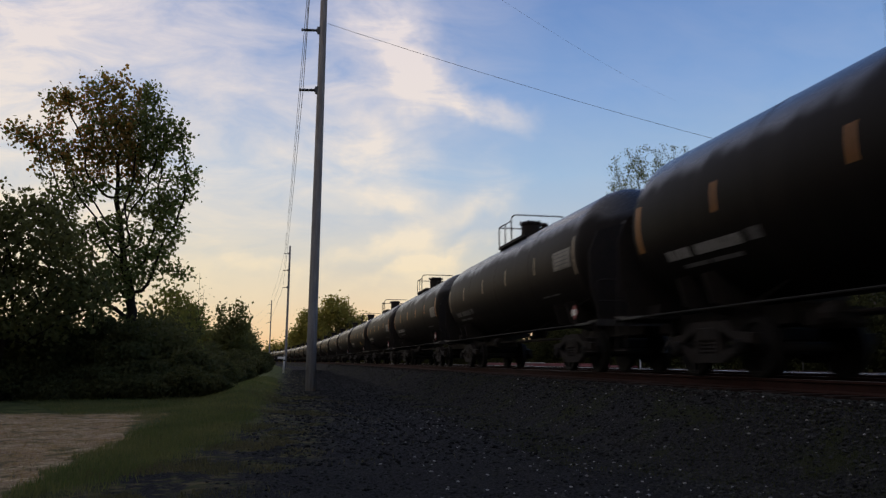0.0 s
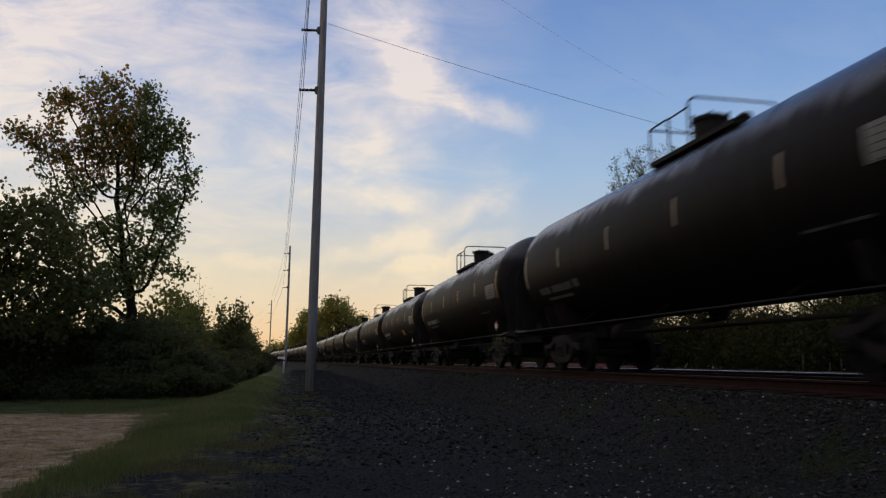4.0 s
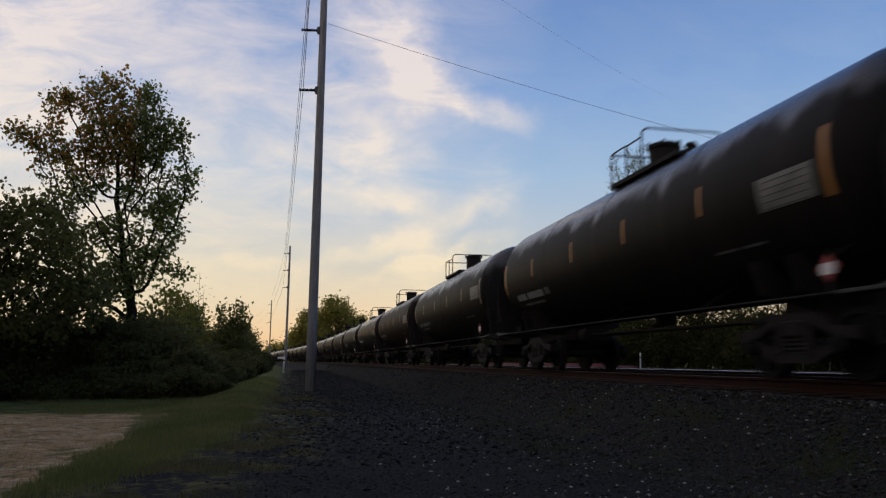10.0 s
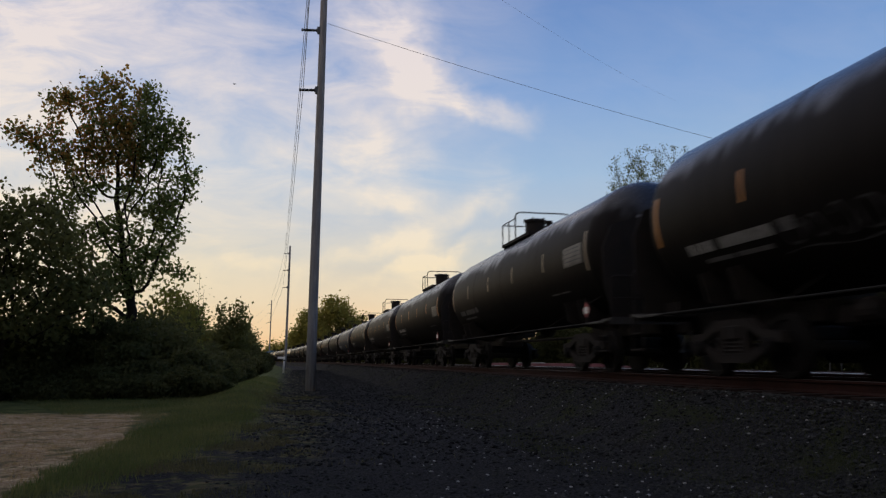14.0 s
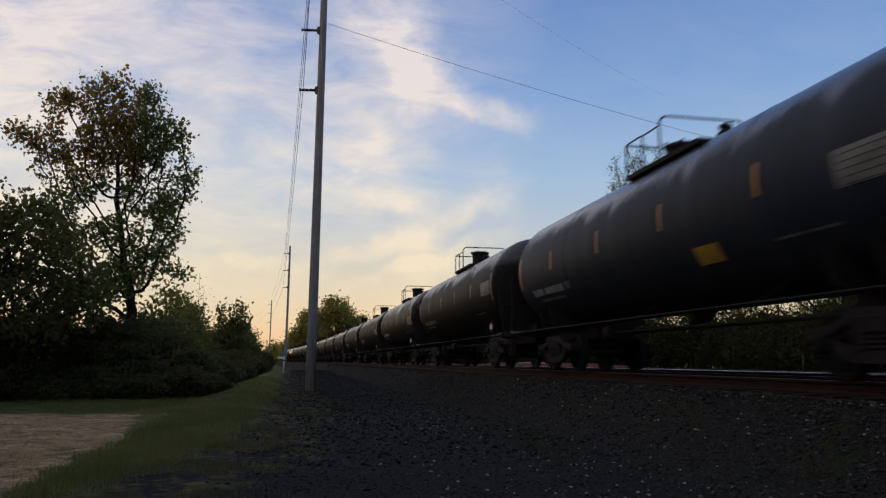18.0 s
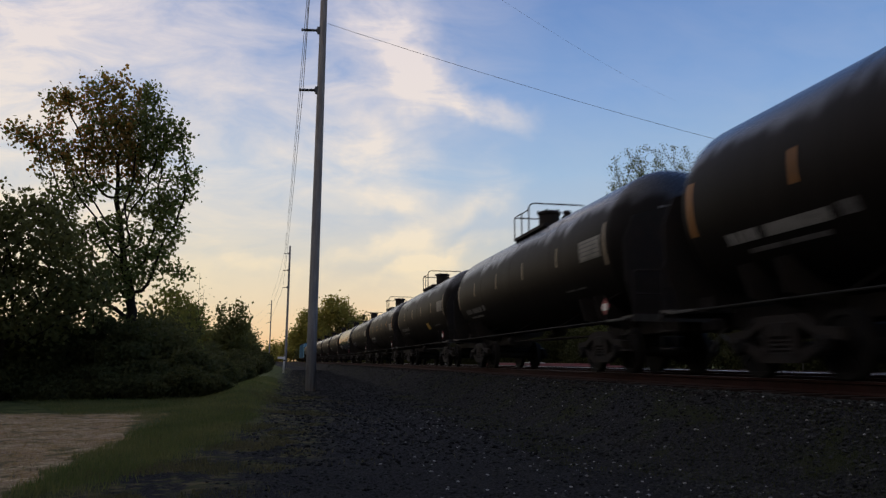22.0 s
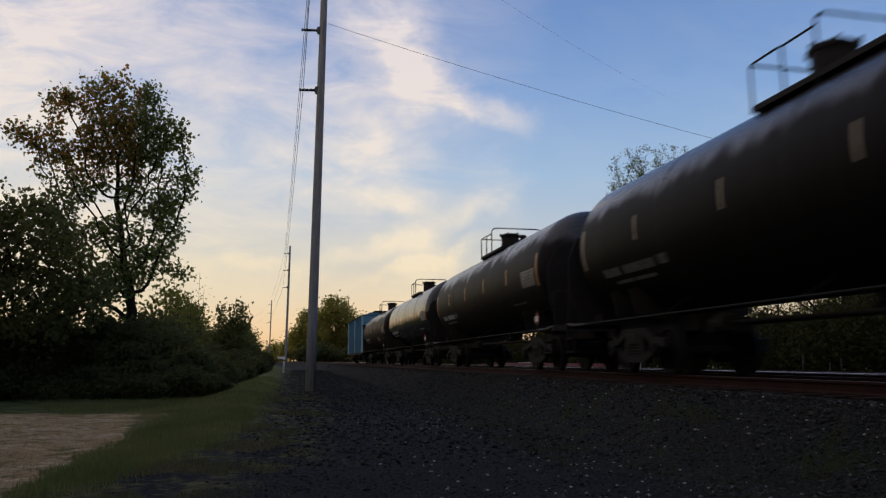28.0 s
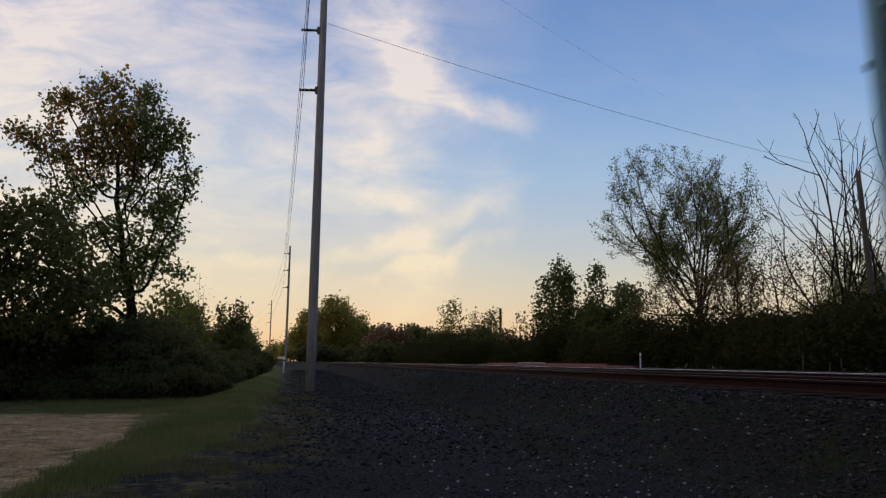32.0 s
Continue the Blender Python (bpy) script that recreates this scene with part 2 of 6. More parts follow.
M = dict(
    tank=tank_paint("black_tank_paint", (0.0150, 0.0128, 0.0116), 0.50, (0.0170, 0.0168, 0.0180), 0.74),
    tank_grey=tank_paint("slate_tank_paint", (0.028, 0.033, 0.044), 0.48, (0.040, 0.043, 0.052), 0.8, 0.06),
    tank_brown=tank_paint("brown_tank_paint", (0.026, 0.0150, 0.0115), 0.52, (0.032, 0.023, 0.019), 0.9),
    tank_gloss=tank_paint("glossy_black_tank_paint", (0.0070, 0.0070, 0.0075), 0.20, (0.010, 0.010, 0.0105), 1.3, 0.40, 0.9, 0.45),
    tank_streaked=tank_paint("streaked_black_tank_paint", (0.0125, 0.0112, 0.0106), 0.46, (0.046, 0.045, 0.046), 0.78, 0.05, 3.0, 0.55),
    frame=material("sooty_steel", (0.013, 0.0115, 0.0105), 0.8, vary=0.35, scale=4, spec=0.2, other=(0.022, 0.0165, 0.0135), bump=0.2),
    bright=material("worn_pale_steel", (0.040, 0.038, 0.036), 0.65, other=(0.016, 0.015, 0.014), metal=0.0, scale=5),
    dull=material("dull_grey_steel", (0.022, 0.021, 0.019), 0.75, spec=0.15, scale=5),
    wheel=material("rolled_wheel_steel", (0.012, 0.0105, 0.0095), 0.75, metal=0.0, spec=0.15, scale=6),
    rail_side=material("rusty_rail_steel", (0.036, 0.013, 0.009), 0.9, scale=3, other=(0.022, 0.010, 0.008), bump=0.2, spec=0.15),
    rail_top=material("polished_rail_steel", (0.66, 0.66, 0.66), 0.38, metal=1.0, scale=3, vary=0.05),
    rail_dull=material("dull_rail_steel", (0.10, 0.075, 0.065), 0.5, metal=0.6, scale=3, vary=0.2),
    tie=material("creosoted_wood", (0.030, 0.018, 0.014), 0.95, scale=4, spec=0.15, other=(0.018, 0.012, 0.010), bump=0.4, by_object=0.3, islands=0.0),
    orange=material("amber_reflector", (0.46, 0.19, 0.035), 0.45, vary=0.2, scale=6),
    yellow=material("yellow_paint", (0.52, 0.31, 0.04), 0.5, vary=0.2, scale=6),
    pale=material("weathered_pale_reflector", (0.30, 0.23, 0.15), 0.5, vary=0.3, scale=6),
    white=material("dusty_white_lettering", (0.40, 0.39, 0.365), 0.6, vary=0.35, scale=9),
    dimwhite=material("faded_grey_lettering", (0.16, 0.155, 0.15), 0.6, vary=0.4, scale=9),
    scrawl=material("faded_scrawl_paint", (0.085, 0.085, 0.085), 0.7, vary=0.5, scale=4),
    panel=material("grey_stencil_panel", (0.22, 0.21, 0.19), 0.6, vary=0.3, scale=5),
    red=material("red_placard", (0.34, 0.04, 0.05), 0.45, vary=0.1),
    placard=material("white_placard", (0.75, 0.73, 0.70), 0.45, vary=0.1),
    blue=material("faded_blue_hopper_paint", (0.20, 0.44, 0.58), 0.65, scale=1.1, spec=0.25, other=(0.28, 0.47, 0.55), bump=0.05, bump_scale=6, stretch=(1, 1, 0.4)),
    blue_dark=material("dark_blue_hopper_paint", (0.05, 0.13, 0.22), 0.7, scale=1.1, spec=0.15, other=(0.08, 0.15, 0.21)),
    # darker copy of the hopper blue, with the end's shade in its colour
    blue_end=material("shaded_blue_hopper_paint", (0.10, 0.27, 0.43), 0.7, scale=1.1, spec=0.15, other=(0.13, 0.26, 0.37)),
    tan=material("tan_spray_paint", (0.38, 0.33, 0.24), 0.7, scale=2.0, other=(0.28, 0.30, 0.27)),
    fill=material("pale_grey_spray_paint", (0.30, 0.33, 0.31), 0.7, scale=2.2, other=(0.22, 0.28, 0.29)),
    smoke=material("blue_black_spray_paint", (0.055, 0.085, 0.115), 0.7, scale=3.0, other=(0.11, 0.17, 0.21)),
    haze=material("hazy_blue_spray_paint", (0.10, 0.17, 0.23), 0.7, scale=2.5, other=(0.17, 0.24, 0.27)),
    umber=material("brown_spray_paint", (0.085, 0.065, 0.05), 0.7, scale=3.0, other=(0.16, 0.15, 0.13)),
    slate=material("dull_slate_paint", (0.070, 0.080, 0.105), 0.75, scale=1.4, spec=0.15, other=(0.05, 0.055, 0.07)),
    red_steel=material("dull_red_steel_paint", (0.17, 0.020, 0.030), 0.7, scale=2.0, other=(0.09, 0.016, 0.022)),
    black=material("black_spray_paint", (0.03, 0.035, 0.045), 0.6, scale=3),
    pole=material("weathered_pole", (0.29, 0.28, 0.28), 0.8, scale=2, spec=0.3, other=(0.14, 0.13, 0.128), bump=0.2, stretch=(4, 4, 0.4)),
    old_pole=material("old_dark_pole", (0.075, 0.062, 0.052), 0.9, scale=2, other=(0.045, 0.038, 0.032), bump=0.3, stretch=(4, 4, 0.4)),
    insulator=material("dark_insulator", (0.06, 0.06, 0.065), 0.4, scale=6),
    wire=material("dark_wire", (0.20, 0.20, 0.21), 0.6, scale=6),
    bark=material("dark_bark", (0.034, 0.026, 0.020), 0.95, scale=3, spec=0.1, other=(0.020, 0.016, 0.013), bump=0.6, bump_scale=18),
    stone=material("dark_ballast_stone", (0.040, 0.041, 0.0385), 0.95, scale=5, islands=0.7, bump=0.3, spec=0.12),
    # darker copy of the ballast stone; distant shade is part of its colour
    stone_far=material("far_dark_stone", (0.024, 0.0235, 0.023), 0.95, scale=5, islands=0.7, spec=0.08),
    pebble=material("pale_pebble", (0.28, 0.275, 0.265), 0.8, scale=5, islands=0.4),
)


def foliage(name, color, other, through_light=0.35, gloss=0.2):
    m = bpy.data.materials.new(name)
    m.use_nodes = True
    t = m.node_tree
    L = t.links.new
    b = t.nodes["Principled BSDF"]
    geo = node(t, "ShaderNodeNewGeometry")
    mix = node(t, "ShaderNodeMix", data_type="RGBA")
    mix.inputs[6].default_value, mix.inputs[7].default_value = (*color, 1), (*other, 1)
    co = node(t, "ShaderNodeTexCoord")
    n = node(t, "ShaderNodeTexNoise", Scale=0.5, Detail=2.0)
    L(co.outputs["Object"], n.inputs[0])
    s = node(t, "ShaderNodeMath", operation="MULTIPLY_ADD")
    L(geo.outputs["Random Per Island"], s.inputs[0])
    s.inputs[1].default_value = 0.6
    k = node(t, "ShaderNodeMapRange")
    L(n.outputs[0], k.inputs[0])
    for i, v in ((1, 0.4), (2, 0.65), (3, 0.0), (4, 0.5)):
        k.inputs[i].default_value = v
    L(k.outputs[0], s.inputs[2])
    L(s.outputs[0], mix.inputs[0])
    L(mix.outputs[2], b.inputs["Base Color"])
    b.inputs["Roughness"].default_value = 0.7
    b.inputs["Specular IOR Level"].default_value = gloss
    tr = node(t, "ShaderNodeBsdfTranslucent")
    more = node(t, "ShaderNodeHueSaturation")
    more.inputs["Value"].default_value = 2.4
    more.inputs["Saturation"].default_value = 1.1
    L(mix.outputs[2], more.inputs["Color"])
    L(more.outputs[0], tr.inputs[0])
    ms = node(t, "ShaderNodeMixShader")
    ms.inputs[0].default_value = through_light
    L(b.outputs[0], ms.inputs[1])
    L(tr.outputs[0], ms.inputs[2])
    L(ms.outputs[0], t.nodes["Material Output"].inputs[0])
    return m


M["leaf"] = foliage("spring_leaf", (0.078, 0.108, 0.034), (0.125, 0.132, 0.048), 0.42, 0.1)
M["leaf_rust"] = foliage("rusty_young_leaf", (0.27, 0.125, 0.042), (0.17, 0.135, 0.048), 0.45, 0.1)
M["leaf_dark"] = foliage("dark_leaf", (0.078, 0.084, 0.032), (0.115, 0.110, 0.044), 0.5, 0.1)
M["leaf_olive"] = foliage("olive_leaf", (0.12, 0.115, 0.034), (0.08, 0.085, 0.025), 0.55)
M["leaf_mid"] = foliage("mid_green_leaf", (0.062, 0.078, 0.026), (0.098, 0.100, 0.038), 0.4, 0.08)
M["leaf_pink"] = foliage("budding_leaf", (0.16, 0.085, 0.06), (0.09, 0.07, 0.03))
M["straw"] = foliage("straw_blade", (0.12, 0.10, 0.050), (0.055, 0.060, 0.024), 0.25)
M["stubble"] = foliage("stubble_blade", (0.42, 0.29, 0.13), (0.20, 0.14, 0.06), 0.2)
M["weed"] = foliage("weed_blade", (0.030, 0.040, 0.012), (0.05, 0.05, 0.02), 0.25)
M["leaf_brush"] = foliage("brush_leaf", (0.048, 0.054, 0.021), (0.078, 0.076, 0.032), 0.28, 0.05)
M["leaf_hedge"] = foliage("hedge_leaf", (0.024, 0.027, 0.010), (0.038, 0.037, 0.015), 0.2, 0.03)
# brighter copy of leaf_olive, with the far trees' glow put into its colour
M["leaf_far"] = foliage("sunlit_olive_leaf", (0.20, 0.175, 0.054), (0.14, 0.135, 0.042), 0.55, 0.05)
M["grass"] = foliage("grass_blade", (0.062, 0.086, 0.024), (0.165, 0.152, 0.058), 0.3)


# ---------------------------------------------------------------- mesh helpers
def mesh(name, verts, faces, mat, smooth=False):
    me = bpy.data.meshes.new(name)
    me.from_pydata([tuple(v) for v in verts], [], [tuple(f) for f in faces])
    me.materials.append(mat)
    if smooth:
        me.shade_smooth()
    return me


def from_bm(name, bm, mat, smooth=False):
    bmesh.ops.recalc_face_normals(bm, faces=bm.faces)
    me = bpy.data.meshes.new(name)
    bm.to_mesh(me)
    bm.free()
    me.materials.append(mat)
    if smooth:
        me.shade_smooth()
    return me


def put(name, me, parent, at=None, label=""):
    """One mesh object as a part under a thing or under a part."""
    ob = new(name, me)
    ob.parent = parent
    if at is not None:
        ob.matrix_basis = at
    if label:
        tagged(ob, label)
    return ob


def part(name, bm, mat, parent, label="", smooth=False):
    return put(name, from_bm(name, bm, mat, smooth), parent, None, label)


def thing(name, m, label, category, group="", kind=""):
    ob = new(name)
    ob.empty_display_size = 0.3
    ob.matrix_basis = m
    return tagged(ob, label, category, group, kind)


def box(bm, x0, x1, y0, y1, z0, z1, bevel=0.0):
    r = bmesh.ops.create_cube(bm, size=1.0, matrix=Matrix.LocRotScale(((x0 + x1) / 2, (y0 + y1) / 2, (z0 + z1) / 2), None, (abs(x1 - x0), abs(y1 - y0), abs(z1 - z0))))
    if bevel:
        edges = list({e for v in r["verts"] for e in v.link_edges})
        bmesh.ops.bevel(bm, geom=edges, offset=bevel, segments=1, affect="EDGES")
    return r["verts"]


def tube(bm, points, r, sides=8, cap=True, r1=None):
    """A round bar through points."""
    pts = [Vector(p) for p in points]
    rings = []
    for i, p in enumerate(pts):
        a = pts[max(0, i - 1)]
        b = pts[min(len(pts) - 1, i + 1)]
        d = (b - a).normalized()
        u = d.orthogonal().normalized() if i == 0 else (rings_u - d * rings_u.dot(d)).normalized()
        rings_u = u
        w = d.cross(u)
        k = i / max(1, len(pts) - 1)
        rr = r if r1 is None else r + (r1 - r) * k
        rings.append([bm.verts.new(p + (u * math.cos(2 * math.pi * j / sides) + w * math.sin(2 * math.pi * j / sides)) * rr) for j in range(sides)])
    for a, b in zip(rings, rings[1:]):
        for j in range(sides):
            bm.faces.new((a[j], a[(j + 1) % sides], b[(j + 1) % sides], b[j]))
    if cap:
        bm.faces.new(rings[0][::-1])
        bm.faces.new(rings[-1])


def lathe(bm, profile, axis="Y", sides=32, at=(0, 0, 0)):
    """Turn a profile of (distance along the axis, radius) round the axis through at."""
    rings = []
    c = Vector(at)
    for d, r in profile:
        ring = []
        for j in range(sides):
            a = 2 * math.pi * j / sides
            if axis == "Y":
                v = Vector((math.cos(a) * r, d, math.sin(a) * r))
            elif axis == "X":
                v = Vector((d, math.cos(a) * r, math.sin(a) * r))
            else:
                v = Vector((math.cos(a) * r, math.sin(a) * r, d))
            ring.append(bm.verts.new(c + v))
        rings.append(ring)
    for a, b in zip(rings, rings[1:]):
        for j in range(sides):
            bm.faces.new((a[j], a[(j + 1) % sides], b[(j + 1) % sides], b[j]))
    bm.faces.new(rings[0][::-1])
    bm.faces.new(rings[-1])


def rounded(points, radius, steps=4):
    """A polyline with its corners rounded."""
    pts = [Vector(p) for p in points]
    out = [pts[0]]
    for a, b, c in zip(pts, pts[1:], pts[2:]):
        u = b + (a - b).normalized() * min(radius, (a - b).length / 2)
        w = b + (c - b).normalized() * min(radius, (c - b).length / 2)
        for k in range(steps + 1):
            q = k / steps
            out.append(u * (1 - q) ** 2 + b * 2 * q * (1 - q) + w * q * q)
    out.append(pts[-1])
    return out


# ---------------------------------------------------------------- ground
def smooth01(x):
    x = min(1.0, max(0.0, x))
    return x * x * (3 - 2 * x)


def height(x, y):
    """Height of the ground: the ballast bank of the two tracks, the gravel lane, the grass bank and the woods."""
    q = x - bend(y)
    bank = smooth01((q - 4.3) / 1.7) * 0.80 * (1 - smooth01((q - 14.6) / 2.6) * 0.75)
    berm = 0.42 * math.exp(-((q + 1.5) / 1.0) ** 2) * smooth01((y - 12) / 16)
    wild = 0.0
    if q < -1 or q > 17:
        wild = 0.05 * noise.noise((x * 0.4, y * 0.4, 0))
    ripple = 0.025 * noise.noise((x * 0.9, y * 0.9, 2)) + 0.012 * noise.noise((x * 3.1, y * 3.1, 5))
    far = 0.0
    if abs(q) > 30:
        far = 0.5 * noise.noise((x * 0.02, y * 0.02, 8)) * min(1, (abs(q) - 30) / 60)
    return bank + berm + wild + far + ripple * (1 - 0.6 * smooth01((q - 5.6) / 0.5))


def ground_material():
    m = bpy.data.materials.new("ground_cover")
    m.use_nodes = True
    t = m.node_tree
    L = t.links.new
    b = t.nodes["Principled BSDF"]
    b.inputs["Roughness"].default_value = 0.95
    b.inputs["Specular IOR Level"].default_value = 0.06
    co = node(t, "ShaderNodeTexCoord")
    sep = node(t, "ShaderNodeSeparateXYZ")
    L(co.outputs["Object"], sep.inputs[0])

    def noise_of(scale, detail=5.0, rough=0.6):
        n = node(t, "ShaderNodeTexNoise", Scale=scale, Detail=detail, Roughness=rough)
        L(co.outputs["Object"], n.inputs[0])
        return n.outputs[0]

    def calc(op, a, c, d=None):
        n = node(t, "ShaderNodeMath", operation=op)
        for i, v in enumerate((a, c, d)):
            if v is None:
                continue
            if isinstance(v, (int, float)):
                n.inputs[i].default_value = v
            else:
                L(v, n.inputs[i])
        return n.outputs[0]

    def step(v, lo, hi):
        n = node(t, "ShaderNodeMapRange", interpolation_type="SMOOTHSTEP")
        L(v, n.inputs[0])
        n.inputs[1].default_value, n.inputs[2].default_value = lo, hi
        return n.outputs[0]

    def blend(f, a, c):
        n = node(t, "ShaderNodeMix", data_type="RGBA")
        L(f, n.inputs[0])
        for i, v in ((6, a), (7, c)):
            if isinstance(v, tuple):
                n.inputs[i].default_value = (*v, 1)
            else:
                L(v, n.inputs[i])
        return n.outputs[2]

    x, y = sep.outputs[0], sep.outputs[1]
    past = calc("MAXIMUM", calc("SUBTRACT", y, BEND), 0.0)
    q = calc("ADD", x, calc("DIVIDE", calc("MULTIPLY", past, past), 2 * RADIUS))
    wob = calc("ADD", calc("MULTIPLY", calc("SUBTRACT", noise_of(0.55), 0.5), 2.6), calc("MULTIPLY", calc("SUBTRACT", noise_of(3.0), 0.5), 1.0))
    qw = calc("ADD", q, wob)
    grain = noise_of(24.0, 8.0, 0.8)
    mid = noise_of(2.2)
    gravel = blend(step(grain, 0.35, 0.68), (0.009, 0.009, 0.010), (0.057, 0.057, 0.061))
    gravel = blend(step(mid, 0.4, 0.65), gravel, blend(step(grain, 0.4, 0.6), (0.014, 0.014, 0.015), (0.050, 0.049, 0.050)))
    # far lane: shade between the distant stones is put into a darker gravel colour
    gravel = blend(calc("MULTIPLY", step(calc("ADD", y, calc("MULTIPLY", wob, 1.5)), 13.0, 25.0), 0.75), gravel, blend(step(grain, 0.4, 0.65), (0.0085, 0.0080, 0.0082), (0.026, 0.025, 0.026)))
    grass = blend(step(noise_of(1.6), 0.35, 0.65), (0.046, 0.066, 0.019), (0.118, 0.130, 0.044))
    grass = blend(step(noise_of(30.0), 0.4, 0.75), grass, (0.10, 0.088, 0.038))
    dirt = blend(step(noise_of(1.3), 0.35, 0.65), (0.46, 0.29, 0.135), (0.70, 0.52, 0.30))
    dirt = blend(step(noise_of(11.0, 8.0, 0.85), 0.47, 0.60), dirt, (0.17, 0.11, 0.045))
    ballast = blend(step(grain, 0.35, 0.68), (0.009, 0.006, 0.005), (0.030, 0.018, 0.014))
    # grass, then the lane of dark gravel, then the rusty ballast under the tracks
    def curve(end, drop, start, length):
        e = calc("EXPONENT", calc("DIVIDE", calc("SUBTRACT", start, calc("MAXIMUM", y, 4.0)), length), 0.0)
        return calc("SUBTRACT", end, calc("MULTIPLY", e, drop))

    past_grass = calc("ADD", calc("SUBTRACT", q, curve(-0.75, 1.7, 7.5, 3.6)), calc("MULTIPLY", wob, 0.42))
    past_weeds = calc("ADD", calc("SUBTRACT", q, curve(0.95, 1.8, 7.3, 3.0)), calc("MULTIPLY", wob, 0.7))
    patchy = calc("MULTIPLY", step(calc("ADD", calc("MULTIPLY", noise_of(1.7), 0.6), calc("MULTIPLY", noise_of(7.0), 0.4)), 0.46, 0.56), calc("SUBTRACT", 1.0, step(past_weeds, -0.5, 0.4)))
    verge = blend(step(noise_of(4.0), 0.42, 0.6), (0.072, 0.076, 0.030), (0.165, 0.135, 0.068))
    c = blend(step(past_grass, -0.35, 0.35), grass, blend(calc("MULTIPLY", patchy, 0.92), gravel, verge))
    c = blend(step(calc("ADD", q, calc("MULTIPLY", wob, 0.1)), 5.6, 6.0), c, ballast)
    c = blend(step(calc("ADD", q, calc("MULTIPLY", wob, 0.5)), 15.2, 16.6), c, grass)
    # weeds on the bank
    weeds = calc("MULTIPLY", step(noise_of(1.1), 0.52, 0.66), calc("MULTIPLY", step(q, 3.4, 4.4), calc("SUBTRACT", 1.0, step(q, 5.5, 5.8))))
    c = blend(calc("MULTIPLY", weeds, 0.7), c, (0.035, 0.042, 0.014))
    # the bare patch of field beside the grass
    edge = calc("ADD", calc("MULTIPLY", wob, 0.55), calc("ADD", x, calc("MULTIPLY", calc("MAXIMUM", calc("SUBTRACT", y, 13.5), 0.0), 0.17)))
    field = calc("MULTIPLY", calc("SUBTRACT", 1.0, step(edge, -2.85, -2.5)), calc("SUBTRACT", 1.0, step(calc("ADD", y, calc("MULTIPLY", wob, 1.6)), 18.6, 19.8)))
    rows = node(t, "ShaderNodeMapping")
    rows.inputs["Rotation"].default_value = (0, 0, 0.5)
    rows.inputs["Scale"].default_value = (0.8, 1.9, 1.0)
    L(co.outputs["Object"], rows.inputs[0])
    streaks = node(t, "ShaderNodeTexNoise", Scale=2.2, Detail=8.0, Roughness=0.75)
    L(rows.outputs[0], streaks.inputs[0])
    dirt = blend(calc("MULTIPLY", step(streaks.outputs[0], 0.46, 0.56), 0.95), dirt, (0.36, 0.24, 0.135))
    dirt = blend(step(noise_of(42.0, 3.0, 0.6), 0.60, 0.68), dirt, (0.85, 0.72, 0.55))
    sprouts = step(noise_of(2.4, 6.0, 0.7), 0.50, 0.62)
    dirt = blend(calc("MULTIPLY", sprouts, 0.75), dirt, grass)
    c = blend(field, c, dirt)
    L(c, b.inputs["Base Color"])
    bp = node(t, "ShaderNodeBump", Strength=1.0, Distance=0.05)
    L(grain, bp.inputs["Height"])
    L(bp.outputs[0], b.inputs["Normal"])
    return m


def steps(spans):
    out = []
    for a, b, d in spans:
        n = max(1, round((b - a) / d))
        out += [a + (b - a) * i / n for i in range(n)]
    return out + [spans[-1][1]]


def make_ground():
    xs = steps([(-1500, -200, 130), (-200, -30, 10), (-30, -8, 1.0), (-8, 7, 0.22), (7, 18, 0.5), (18, 60, 3), (60, 250, 15), (250, 1500, 125)])
    ys = steps([(-900, -60, 60), (-60, -4, 4), (-4, 4, 1), (4, 26, 0.22), (26, 60, 0.7), (60, 130, 2), (130, 400, 9), (400, 1000, 40), (1000, 2500, 150)])
    verts = [(x + (bend(y) if abs(x) < 100 else 0), y, 0) for y in ys for x in xs]
    verts = [(x, y, height(x, y)) for x, y, _ in verts]
    n = len(xs)
    faces = [(j * n + i, j * n + i + 1, (j + 1) * n + i + 1, (j + 1) * n + i) for j in range(len(ys) - 1) for i in range(n - 1)]
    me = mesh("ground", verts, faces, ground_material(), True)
    return tagged(new("ground", me), "dark gravel lane, grass strip, bare earth and track ballast", "ground", kind="structure")


make_ground()


# ---------------------------------------------------------------- tracks
def along(profile, s0, s1, d, mat, name, middle, side):
    """A bar of the profile (x, z) run along the line of the track."""
    verts, faces = [], []
    ss = steps([(s0, s1, d)]) if isinstance(d, (int, float)) else steps(d)
    n = len(profile)
    for s in ss:
        c, k = bend(s), turn(s)
        for px, pz in profile:
            verts.append((middle + side + c + px * math.cos(k), s + px * math.sin(k), RAIL + pz))
    for a in range(len(ss) - 1):
        for i in range(n):
            j = (i + 1) % n
            faces.append((a * n + i, a * n + j, (a + 1) * n + j, (a + 1) * n + i))
    return mesh(name, verts, faces, mat)


RUN = [(-700, 40, 60), (40, 1000, 12)]
FOOT = [(-0.07, -0.172), (0.07, -0.172), (0.07, -0.160), (0.012, -0.135), (0.012, -0.045), (0.035, -0.035), (0.035, -0.004), (-0.035, -0.004), (-0.035, -0.035), (-0.012, -0.045), (-0.012, -0.135), (-0.07, -0.160)]
HEAD = [(-0.026, -0.003), (0.026, -0.003), (0.024, 0.0), (-0.024, 0.0)]
CHAMFER = [(-0.0365, -0.020), (0.0365, -0.020), (0.020, 0.001), (-0.020, 0.001)]   # head with wide chamfers, shaped to catch a line of sky glint


